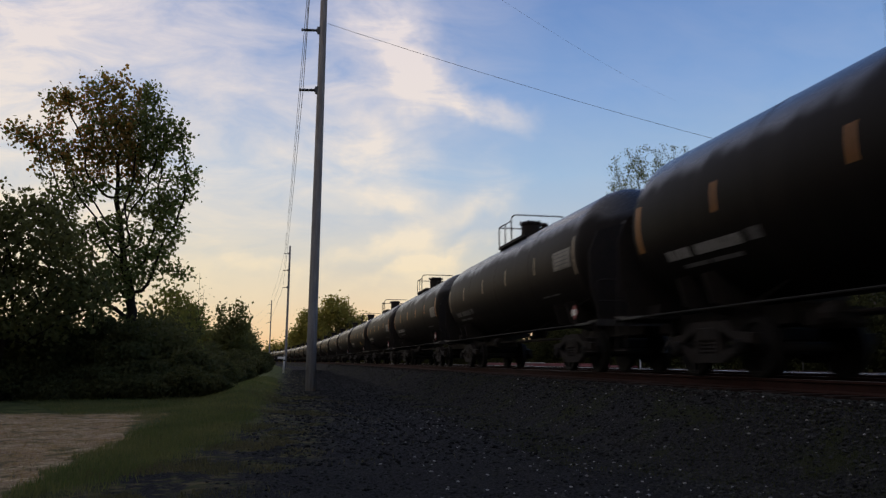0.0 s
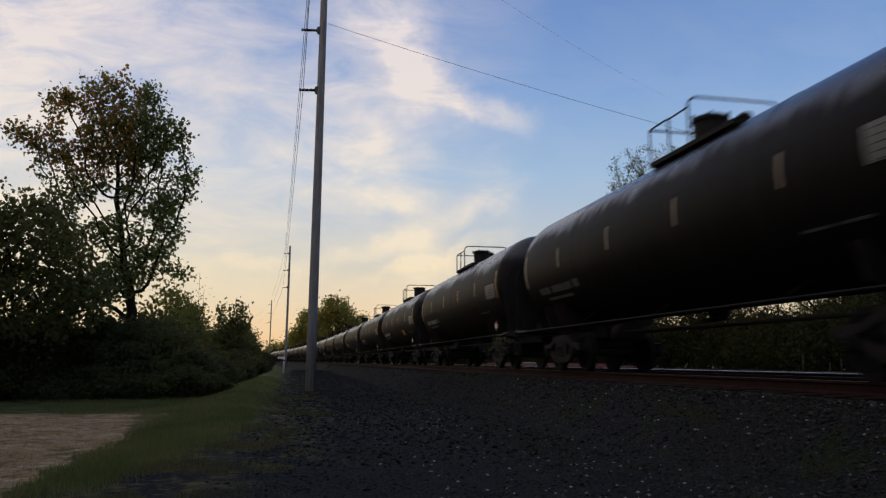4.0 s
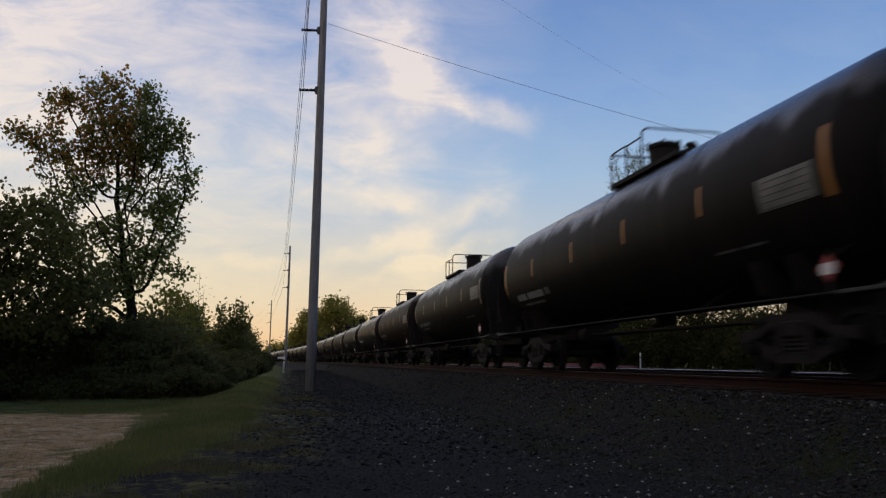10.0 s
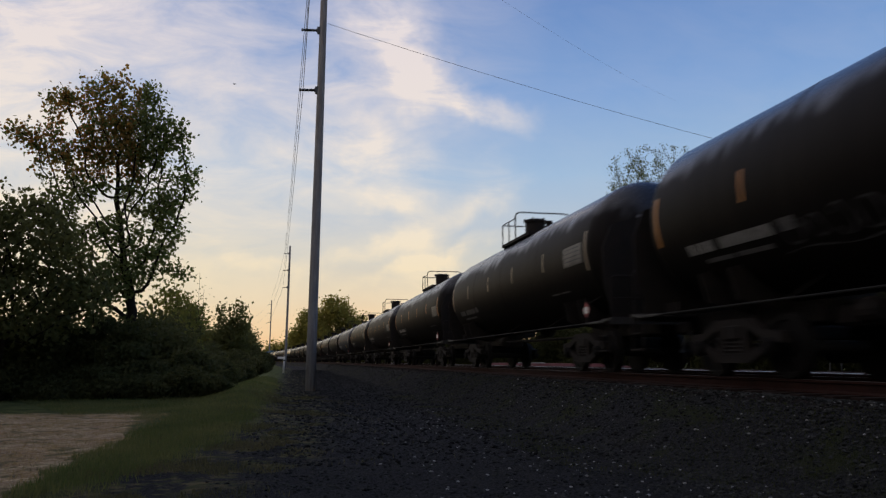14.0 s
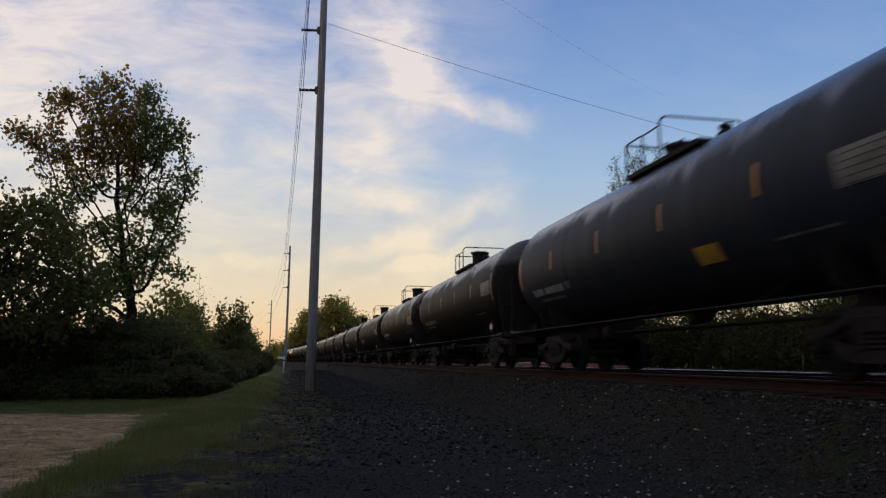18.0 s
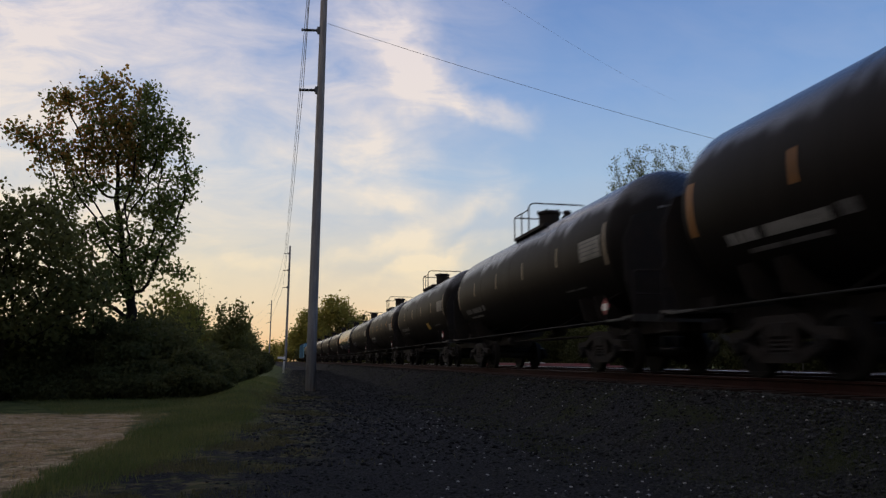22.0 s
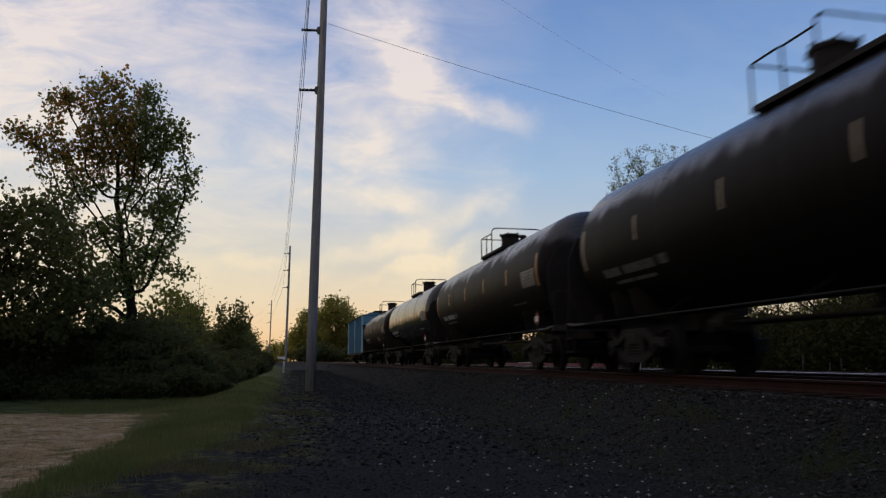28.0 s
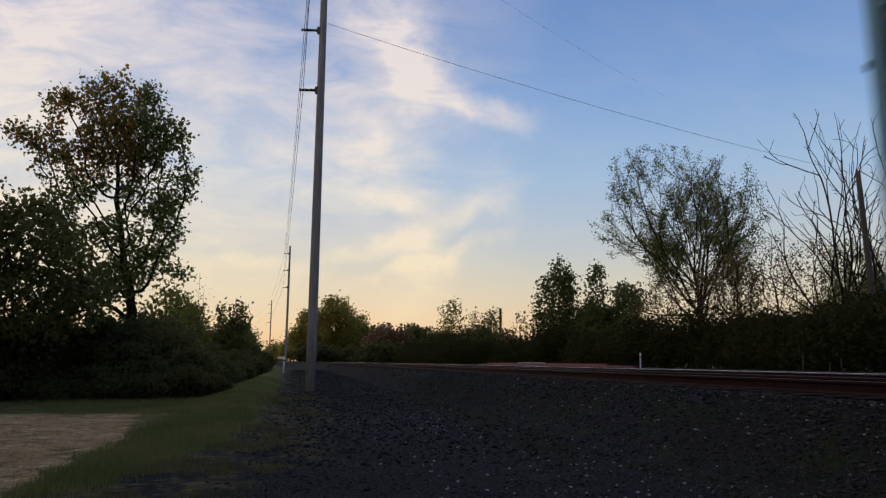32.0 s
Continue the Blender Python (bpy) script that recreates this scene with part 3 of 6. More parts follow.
def make_track(middle, label):
    tr = thing("railway_track", pose(0, 0, 0), label, "railway track", kind="structure")
    for side in (-0.7525, 0.7525):
        r = put("rail", along(FOOT, 0, 0, RUN, M["rail_side"], "rail", middle, side), tr, None, "rust-brown steel rail")
        shiny = middle == TRACK_2 and side < 0
        put("rail_head", along(CHAMFER if shiny else HEAD, 0, 0, RUN, M["rail_top" if shiny else "rail_dull"], "rail_head", middle, side), r, None, "polished running surface" if shiny else "dull running surface")
    bm = bmesh.new()
    box(bm, -1.3, 1.3, -0.115, 0.115, -0.19, 0.0, 0.012)
    tie = from_bm("tie", bm, M["tie"])
    rng = random.Random(int(middle * 10))
    far = bmesh.new()
    for i in range(900):
        s = -8 + i * 0.53
        m = pose(middle + bend(s) + rng.uniform(-0.05, 0.05), s, RAIL - 0.165 + rng.uniform(-0.008, 0.004), 0, 0, rng.uniform(-1, 1) + math.degrees(turn(s)))
        if i < 130:
            put("tie", tie, tr, m)
        elif i < 330:
            far.from_mesh(tie)
            bmesh.ops.transform(far, matrix=m, verts=far.verts[-len(tie.vertices):])
    tagged(part("far_tie", far, M["tie"], tr), kind="stuff")
    return tr


make_track(TRACK, "railway track with rusty rails and dark wooden ties")
make_track(TRACK_2, "second railway track with polished rail heads")


# ---------------------------------------------------------------- the train
TANK_R, TANK_Z, HALF = 1.52, 2.69, 6.80     # radius, height of the middle over the rails, half the straight shell
TRUCK = 5.35
CACHE = {}


def cached(key, make):
    if key not in CACHE:
        CACHE[key] = make()
    return CACHE[key]


def wrap(y0, y1, a0, a1, mat, name, out=0.006, n=5):
    """A painted patch on the side of the tank, between two angles over the side's middle; two-faced thin plate."""
    verts, faces = [], []
    for r in (TANK_R + out, TANK_R + 0.001):
        for i in range(n + 1):
            a = radians(a0 + (a1 - a0) * i / n)
            for y in (y0, y1):
                verts.append((-r * math.cos(a), y, TANK_Z + r * math.sin(a)))
    k = 2 * (n + 1)
    for i in range(n):
        faces.append((2 * i, 2 * i + 1, 2 * i + 3, 2 * i + 2))
    for y in (0, 1):
        for i in range(n):
            faces.append((2 * i + y, 2 * i + 2 + y, k + 2 * i + 2 + y, k + 2 * i + y))
    faces += [(0, 1, k + 1, k), (2 * n, 2 * n + 1, k + 2 * n + 1, k + 2 * n)]
    return mesh(name, verts, faces, mat)


def stroke(path, width, mat, name, out=0.005):
    """A thin painted ribbon along path, points of (y, degrees over the tank's middle)."""
    r = TANK_R + out
    flat = [(y, radians(a) * r) for y, a in path]
    verts, faces = [], []
    for k, (y, s) in enumerate(flat):
        ya, sa = flat[max(0, k - 1)]
        yb, sb = flat[min(len(flat) - 1, k + 1)]
        d = math.hypot(yb - ya, sb - sa) or 1.0
        wide = width * (0.65 + 0.35 * math.sin(k * 1.3 + y))
        for q in (-0.5, 0.5):
            u, v = y - (sb - sa) / d * wide * q, s + (yb - ya) / d * wide * q
            verts.append((-r * math.cos(v / r), u, TANK_Z + r * math.sin(v / r)))
    n = len(verts)
    verts += [(x * 0.998, y, TANK_Z + (z - TANK_Z) * 0.998) for x, y, z in verts]
    for k in range(len(flat) - 1):
        faces.append((2 * k, 2 * k + 1, 2 * k + 3, 2 * k + 2))
        faces.append((2 * k, 2 * k + 2, n + 2 * k + 2, n + 2 * k))
        faces.append((2 * k + 1, 2 * k + 3, n + 2 * k + 3, n + 2 * k + 1))
    return mesh(name, verts, faces, mat)


def head_patch(x0, x1, z0, z1, mat, name):
    """A painted patch on the near end of the tank, over its round head."""
    def at(x, z, out):
        q = min(0.99, (x * x + z * z) / TANK_R ** 2)
        return (x, -HALF - 0.76 * math.sqrt(1 - q) - out, TANK_Z + z)
    n = 4
    verts, faces = [], []
    for out in (0.012, 0.0):
        for i in range(n + 1):
            x = x0 + (x1 - x0) * i / n
            verts += [at(x, z0, out), at(x, z1, out)]
    k = 2 * (n + 1)
    for i in range(n):
        faces.append((2 * i, 2 * i + 1, 2 * i + 3, 2 * i + 2))
        faces.append((2 * i, 2 * i + 2, k + 2 * i + 2, k + 2 * i))
        faces.append((2 * i + 1, 2 * i + 3, k + 2 * i + 3, k + 2 * i + 1))
    faces += [(0, 1, k + 1, k), (2 * n, 2 * n + 1, k + 2 * n + 1, k + 2 * n)]
    return mesh(name, verts, faces, mat)


def tank_mesh(mat):
    bm = bmesh.new()
    prof = [(-HALF - 0.76 * math.sin(radians(a)), TANK_R * math.cos(radians(a))) for a in (88, 80, 70, 60, 48, 36, 24, 12, 5)]
    rows = [(-HALF + 2 * HALF * k / 12, TANK_R) for k in range(13)]
    full = prof + rows + [(-d, r) for d, r in reversed(prof)]
    lathe(bm, full, "Y", 56, (0, 0, TANK_Z))
    return from_bm("tank", bm, mat, True)


def seam_mesh():
    bm = bmesh.new()
    n = 48
    rings = []
    for y, r in ((-0.022, TANK_R - 0.002), (-0.012, TANK_R + 0.005), (0.012, TANK_R + 0.005), (0.022, TANK_R - 0.002)):
        rings.append([bm.verts.new((r * math.cos(2 * math.pi * k / n), y, TANK_Z + r * math.sin(2 * math.pi * k / n))) for k in range(n)])
    for a, b in zip(rings, rings[1:]):
        for k in range(n):
            bm.faces.new((a[k], a[(k + 1) % n], b[(k + 1) % n], b[k]))
    return from_bm("weld_seam", bm, M["frame"], True)


def truck_meshes():
    bm = bmesh.new()
    # cast side frame: top arch, two drop legs and the spring nest
    half = [[(-1.2, 0.50), (-1.2, 0.66), (-0.72, 0.70), (-0.72, 0.58)], [(-0.72, 0.58), (-0.72, 0.70), (-0.42, 0.88), (-0.36, 0.74)],
            [(-0.98, 0.50), (-0.80, 0.53), (-0.30, 0.34), (-0.42, 0.22)], [(-0.36, 0.36), (-0.36, 0.76), (-0.24, 0.76), (-0.24, 0.36)]]
    quads = half + [[(-y, z) for y, z in q] for q in half] + [[(-0.42, 0.88), (0.42, 0.88), (0.36, 0.74), (-0.36, 0.74)], [(-0.42, 0.22), (0.42, 0.22), (0.40, 0.35), (-0.40, 0.35)]]
    for q in quads:
        a, b = ([bm.verts.new((x, y, z)) for y, z in q] for x in (-0.065, 0.065))
        bm.faces.new(a)
        bm.faces.new(b[::-1])
        for k in range(4):
            bm.faces.new((a[k], a[(k + 1) % 4], b[(k + 1) % 4], b[k]))
    side = from_bm("side_frame", bm, M["frame"])
    bm = bmesh.new()
    for i in (-0.15, 0.0, 0.15):
        lathe(bm, [(0.34 + k * 0.03, 0.06 if k % 2 else 0.075) for k in range(9)], "Z", 10, (0, i, 0))
    springs = from_bm("spring_pack", bm, M["frame"])
    bm = bmesh.new()
    box(bm, -1.1, 1.1, -0.2, 0.2, 0.56, 0.80, 0.03)
    lathe(bm, [(0.80, 0.2), (0.93, 0.2)], "Z", 16)
    bolster = from_bm("bolster", bm, M["frame"])
    bm = bmesh.new()
    lathe(bm, [(-1.05, 0.07), (-0.85, 0.085), (-0.80, 0.09), (0.80, 0.09), (0.85, 0.085), (1.05, 0.07)], "X", 12)
    axle = bm
    for s in (-1, 1):
        lathe(axle, [(s * 0.68, 0.10), (s * 0.68, 0.482), (s * 0.715, 0.478), (s * 0.72, 0.457), (s * 0.815, 0.452), (s * 0.815, 0.38), (s * 0.775, 0.36), (s * 0.775, 0.17), (s * 0.83, 0.15), (s * 0.83, 0.09)], "X", 28)
        # four raised webs, so that the turning can be seen
        for k in range(4):
            a = k * math.pi / 2
            m = Matrix.Translation((s * 0.782, 0, 0)) @ Matrix.Rotation(a, 4, "X")
            v = box(axle, -0.012, 0.012, -0.03, 0.03, 0.16, 0.35)
            bmesh.ops.transform(axle, matrix=m, verts=v)
    wheels = from_bm("wheelset", axle, M["wheel"])
    bm = bmesh.new()
    lathe(bm, [(-0.09, 0.10), (-0.07, 0.13), (0.05, 0.13), (0.09, 0.09)], "X", 12)
    for k in range(3):
        a = k * 2.094
        lathe(bm, [(-0.12, 0.018), (-0.09, 0.018)], "X", 6, (0, 0.06 * math.cos(a), 0.06 * math.sin(a)))
    bearing = from_bm("bearing_cap", bm, M["wheel"])
    bm = bmesh.new()
    for s in (-1, 1):
        tube(bm, [(-0.72, s * 0.30, 0.42), (0.72, s * 0.30, 0.42)], 0.045, 6)
        box(bm, -0.80, -0.66, s * 0.30, s * 0.40, 0.32, 0.56, 0.02)
        box(bm, 0.66, 0.80, s * 0.30, s * 0.40, 0.32, 0.56, 0.02)
    brake = from_bm("brake_beam", bm, M["frame"])
    return side, springs, bolster, wheels, bearing, brake


TURNING = []


def add_truck(car, y):
    side, springs, bolster, wheels, bearing, brake = cached("truck", truck_meshes)
    tr = put("truck", bolster, car, pose(0, y, 0), "sooty cast steel truck")
    for x in (-1.02, 1.02):
        put("side_frame", side, tr, pose(x, 0, 0))
        put("spring_pack", springs, tr, pose(x, 0, 0))
        for w in (-0.89, 0.89):
            put("bearing_cap", bearing, tr, pose(x * 1.06, w, 0.46, 0, 0, 0 if x < 0 else 180), "roller bearing cap with three bolts")
    put("brake_beam", brake, tr)
    for w in (-0.89, 0.89):
        ob = put("wheelset", wheels, tr, pose(0, w, 0.457), "steel wheels on their axle")
        TURNING.append((ob, w))


def coupler_mesh():
    bm = bmesh.new()
    box(bm, -0.08, 0.08, -0.62, 0.0, 0.80, 0.98, 0.02)
    box(bm, -0.15, 0.13, -0.98, -0.62, 0.76, 1.04, 0.05)
    box(bm, -0.2, -0.1, -0.92, -0.75, 0.78, 1.02, 0.03)
    return from_bm("coupler", bm, M["frame"])


def hose_mesh():
    bm = bmesh.new()
    pts = [(0.3, 0, 0.86), (0.32, -0.25, 0.78), (0.30, -0.55, 0.5), (0.2, -0.85, 0.42), (0.05, -1.0, 0.45)]
    tube(bm, rounded(pts, 0.15), 0.025, 6)
    return from_bm("brake_hose", bm, M["insulator"])


def sill_mesh():
    """Stub sill with its draft box, the saddle that carries the tank, and the end sheet."""
    bm = bmesh.new()
    box(bm, -0.36, 0.36, -7.75, -4.2, 0.80, 1.12, 0.02)
    for y in (-5.75, -4.95):
        prof = [(-1.35, 1.62), (-1.22, 1.16), (-0.36, 0.98), (0.36, 0.98), (1.22, 1.16), (1.35, 1.62)]
        arc = [(TANK_R * 0.995 * math.sin(radians(a)), TANK_Z - TANK_R * 0.995 * math.cos(radians(a))) for a in (48, 30, 15, 0, -15, -30, -48)]
        ring = prof + arc
        fs = []
        for d in (0, 0.05):
            fs.append([bm.verts.new((x, y + d, z)) for x, z in ring])
        bm.faces.new(fs[0])
        bm.faces.new(fs[1][::-1])
        for i in range(len(ring)):
            j = (i + 1) % len(ring)
            bm.faces.new((fs[0][i], fs[0][j], fs[1][j], fs[1][i]))
    return from_bm("stub_sill", bm, M["frame"])


def head_shield_mesh():
    """Steel plate that guards the lower half of the tank's end, made flat to close the bright gap."""
    bm = bmesh.new()
    prof = [(-1.30, 1.10), (-1.50, 1.75), (-1.52, 2.55), (-1.30, 3.05), (-0.6, 3.25), (0.6, 3.25), (1.30, 3.05), (1.52, 2.55), (1.50, 1.75), (1.30, 1.10)]
    fs = [[bm.verts.new((x, y, z)) for x, z in prof] for y in (-7.62, -7.595)]
    bm.faces.new(fs[0])
    bm.faces.new(fs[1][::-1])
    n = len(prof)
    for k in range(n):
        bm.faces.new((fs[0][k], fs[0][(k + 1) % n], fs[1][(k + 1) % n], fs[1][k]))
    for x in (-0.9, 0.9):
        box(bm, x - 0.05, x + 0.05, -7.595, -7.1, 1.12, 1.30)
    return from_bm("head_shield", bm, M["frame"])


def end_platform_mesh():
    bm = bmesh.new()
    box(bm, -1.5, 1.5, -7.85, -7.42, 1.06, 1.10)
    box(bm, -1.5, 1.5, -7.87, -7.84, 0.98, 1.12)
    for s in (-1, 1):
        box(bm, s * 1.485, s * 1.53, -7.6, -6.75, 1.015, 1.065, 0.008)
    return from_bm("end_platform", bm, M["bright"])


def end_rail_mesh(s):
    bm = bmesh.new()
    tube(bm, rounded([(s * 1.45, -7.82, 1.08), (s * 1.45, -7.82, 1.95), (s * 0.75, -7.82, 1.95), (s * 0.75, -7.82, 1.08)], 0.12), 0.02, 6)
    tube(bm, [(s * 1.45, -7.82, 1.5), (s * 0.75, -7.82, 1.5)], 0.016, 6)
    return from_bm("end_rail", bm, M["frame"])


def step_mesh(s):
    bm = bmesh.new()
    for y in (-7.8, -7.38):
        tube(bm, [(s * 1.5, y, 1.08), (s * 1.52, y, 0.42)], 0.018, 6)
    for z in (0.44, 0.74):
        box(bm, s * 1.44, s * 1.56, -7.8, -7.38, z, z + 0.025)
    return from_bm("step", bm, M["frame"])


def side_rail_mesh():
    bm = bmesh.new()
    tube(bm, [(-1.50, -7.5, 1.04), (-1.50, 7.5, 1.04)], 0.017, 6)
    return from_bm("side_rail", bm, M["dull"])


def rail_bracket_mesh():
    bm = bmesh.new()
    tube(bm, [(-1.50, 0, 1.04), (-1.30, 0, 1.10), (-0.75, 0, 1.42)], 0.012, 5)
    return from_bm("rail_bracket", bm, M["frame"])


def deck_mesh():
    """Grated walkway round the manway, on brackets."""
    bm = bmesh.new()
    z = 4.02
    for x0, x1, y0, y1 in ((-0.92, -0.46, -1.5, 1.3), (0.46, 0.92, -1.5, 1.3), (-0.46, 0.46, 0.98, 1.3), (-0.46, 0.46, -1.5, -1.0)):
        box(bm, x0, x1, y0, y1, z, z + 0.035)
        box(bm, x0, x1, y0, y0 + 0.02, z - 0.05, z + 0.05)
        box(bm, x0, x1, y1 - 0.02, y1, z - 0.05, z + 0.05)
    for x in (-0.93, 0.93):
        box(bm, x - 0.012, x + 0.012, -1.5, 1.3, z - 0.04, z + 0.045)
        for y in (-1.3, -0.1, 1.1):
            tube(bm, [(x, y, z), (x * 0.97, y, z - 0.12)], 0.025, 5)
    return from_bm("walkway", bm, M["frame"])


def guard_mesh():
    bm = bmesh.new()
    z = 4.02
    top = z + 0.72
    for s in (-1, 1):
        tube(bm, rounded([(s * 0.92, 1.28, z), (s * 0.92, 1.28, top), (s * 0.92, 0.55, top), (s * 0.92, 0.55, z)], 0.08), 0.02, 6)
    tube(bm, [(-0.92, 1.28, top), (0.92, 1.28, top)], 0.02, 6)
    tube(bm, rounded([(-0.92, -0.15, z), (-0.92, -0.15, z + 0.90), (0.92, -0.15, z + 0.90), (0.92, -0.15, z)], 0.2), 0.022, 6)
    tube(bm, [(-0.92, 0.55, top - 0.02), (-0.92, -0.15, top - 0.02)], 0.018, 6)
    tube(bm, [(0.92, 0.55, top - 0.02), (0.92, -0.15, top - 0.02)], 0.018, 6)
    return from_bm("guard_rail", bm, M["frame"])


def housing_mesh(up=0.0):
    bm = bmesh.new()
    lathe(bm, [(4.15, 0.30), (4.24, 0.32), (4.50 + up, 0.32), (4.52 + up, 0.35), (4.58 + up, 0.35), (4.63 + up, 0.29), (4.65 + up, 0.10)], "Z", 20, (0, 0.62, 0))
    for k in range(6):
        a = k * 1.047
        lathe(bm, [(4.53 + up, 0.035), (4.64 + up, 0.035)], "Z", 6, (0.36 * math.cos(a), 0.62 + 0.36 * math.sin(a), 0))
    return from_bm("manway", bm, M["frame"])


def valve_mesh():
    bm = bmesh.new()
    lathe(bm, [(4.18, 0.17), (4.38, 0.17), (4.40, 0.12), (4.46, 0.10), (4.50, 0.13), (4.56, 0.10)], "Z", 14, (0, -0.7, 0))
    return from_bm("relief_valve", bm, M["frame"])


def outlet_mesh():
    bm = bmesh.new()
    lathe(bm, [(0.98, 0.16), (1.10, 0.24), (1.28, 0.26)], "Z", 14, (0, 0, 0))
    tube(bm, [(0, 0, 1.02), (-0.35, 0, 0.96)], 0.05, 8)
    return from_bm("bottom_outlet", bm, M["frame"])


def brake_gear_mesh():
    bm = bmesh.new()
    box(bm, -0.30, 0.30, 3.4, 4.1, 0.72, 1.02, 0.05)
    lathe(bm, [(3.0, 0.13), (3.06, 0.17), (3.34, 0.17), (3.4, 0.12)], "Y", 14, (-0.45, 0, 0.9))
    tube(bm, [(-0.45, 3.0, 0.9), (-0.4, -4.0, 0.86)], 0.025, 6)
    tube(bm, [(0.2, 4.6, 0.9), (0.2, -4.6, 0.9)], 0.025, 6)
    return from_bm("brake_gear", bm, M["frame"])


def diamond_mesh(mat, size, out):
    bm = bmesh.new()
    d = size / 2
    v = [(0, d), (d, 0), (0, -d), (-d, 0)]
    a = [bm.verts.new((-1.47 - out, y, 1.38 + z)) for y, z in v]
    b = [bm.verts.new((-1.46, y, 1.38 + z)) for y, z in v]
    bm.faces.new(a)
    bm.faces.new(b[::-1])
    for i in range(4):
        bm.faces.new((a[i], a[(i + 1) % 4], b[(i + 1) % 4], b[i]))
    return from_bm("placard", bm, mat)


def bracket_mesh():
    bm = bmesh.new()
    box(bm, -1.46, -1.44, -0.03, 0.03, 1.1, 1.6)
    tube(bm, [(-1.45, 0, 1.5), (-1.0, 0, 1.75)], 0.015, 5)
    return from_bm("placard_holder", bm, M["frame"])


def tank_car(i, spec):
    """One tank car; its space has its origin on the rails under its middle, the far end at +y."""
    paint = spec.get("paint", "tank")
    words = {"tank": "black tank car", "tank_grey": "slate-grey tank car", "tank_brown": "rusty brown-black tank car", "tank_gloss": "glossy black tank car", "tank_streaked": "grey-streaked black tank car"}[paint]
    car = thing("tank_car", pose(TRACK, 30 + 17 * i, RAIL), words + " with " + spec["words"], "tank car", "tank cars of the train")
    tank = put("tank", cached("tank" + paint, lambda: tank_mesh(M[paint])), car)
    for y in (-3.4, 0.0, 3.4):
        put("weld_seam", cached("seam", seam_mesh), tank, pose(0, y, 0))
    put("walkway", cached("deck", deck_mesh), car, pose(0, spec.get("shift", 0.0), 0))
    put("guard_rail", cached("guard", guard_mesh), car, pose(0, spec.get("shift", 0.0), 0), "thin steel guard rail")
    tall = 0.0 if i == 21 else 0.22
    put("manway", cached(("manway", tall), lambda: housing_mesh(tall)), car, pose(0, spec.get("shift", 0.0) + spec.get("manway", 0.0), 0))
    put("relief_valve", cached("valve", valve_mesh), car, pose(0, spec.get("shift", 0.0) + spec.get("valve", 0.0), 0))
    put("bottom_outlet", cached("outlet", outlet_mesh), car)
    put("brake_gear", cached("gear", brake_gear_mesh), car)
    for turned in (0, 180):
        m = pose(0, 0, 0, 0, 0, turned)
        put("stub_sill", cached("sill", sill_mesh), car, m)
        put("coupler", cached("coupler", coupler_mesh), car, m @ pose(0, -7.62, 0))
        put("brake_hose", cached("hose", hose_mesh), car, m @ pose(0, -7.62, 0))
        put("head_shield", cached("shield", head_shield_mesh), car, m, "flat dark steel head shield")
        put("end_platform", cached("platform", end_platform_mesh), car, m, "pale worn steel end platform")
        for s in (-1, 1):
            put("end_rail", cached(("end_rail", s), lambda: end_rail_mesh(s)), car, m)
            put("step", cached(("step", s), lambda: step_mesh(s)), car, m)
        sr = put("side_rail", cached("side_rail", side_rail_mesh), car, m, "dull grey side handrail")
        for y in (-3.6, 0.0, 3.6):
            put("rail_bracket", cached("rail_bracket", rail_bracket_mesh), sr, pose(0, y, 0))
    for y in (-TRUCK, TRUCK):
        add_truck(car, y)
    # markings
    mark = spec.get("mark", "orange")
    if mark:
        for y in (-3.95, -1.25, 1.45, 4.25):
            put("reflector_strip", cached(("strip", mark, y), lambda: wrap(y - 0.036, y + 0.036, -8, 9.5, M[mark], "reflector_strip")), tank, None, spec.get("mark_words", "amber reflector strip"))
        for y in (-6.72, 6.72):
            put("reflector_strip", cached(("end", mark, y), lambda: wrap(y - 0.052, y + 0.052, -19, 14, M[mark], "reflector_strip", n=8)), tank, None, spec.get("mark_words", "amber reflector strip"))
    ink = spec.get("ink", "white")

    def line_of(key, y0, y1, a0, a1, gaps, mat):
        """Unreadable lettering: a row of plain bars."""
        for k, (u, w) in enumerate(gaps):
            put("lettering", cached((key, k, mat), lambda: wrap(y0 + (y1 - y0) * u, y0 + (y1 - y0) * w, a0, a1, M[mat], "lettering", n=2)), tank, None, "unreadable pale lettering")

    line_of("mark", 5.95, 3.75, -29.5, -22.8, ((0.0, 0.075), (0.095, 0.125), (0.145, 0.21), (0.23, 0.31), (0.40, 0.475), (0.495, 0.57), (0.59, 0.665), (0.685, 0.76), (0.78, 0.855), (0.875, 0.95)), ink)
    line_of("small", 5.6, 4.0, -36.5, -33.8, ((0.0, 0.45), (0.5, 1.0)), "dimwhite")
    if spec.get("box", True):
        line_of("capacity", 3.68, 3.38, -29, -22, ((0.0, 1.0),), "dimwhite")
    if spec.get("panel", True):
        lift = 10 if mark == "pale" else 4
        put("stencil_panel", cached(("panel", lift), lambda: wrap(-6.50, -5.40, -21 + lift, -4 + lift, M["panel"], "stencil_panel", n=5)), tank, None, "grey panel of unreadable stencil lines")
        for k in range(5):
            a = -20.5 + lift + k * 3.4
            put("stencil_line", cached(("stencil", k, lift), lambda: wrap(-6.4, -5.5, a, a + 0.5, M["black"], "stencil_line", out=0.009, n=1)), tank)
    if spec.get("square"):
        put("yellow_patch", cached("square", lambda: wrap(-2.70, -2.05, -37, -25, M["yellow"], "yellow_patch")), tank, None, "small yellow painted square")
    if spec.get("low", True):
        line_of("low", -4.0, -5.2, -33, -31.5, ((0.0, 0.45), (0.55, 1.0)), "dimwhite")
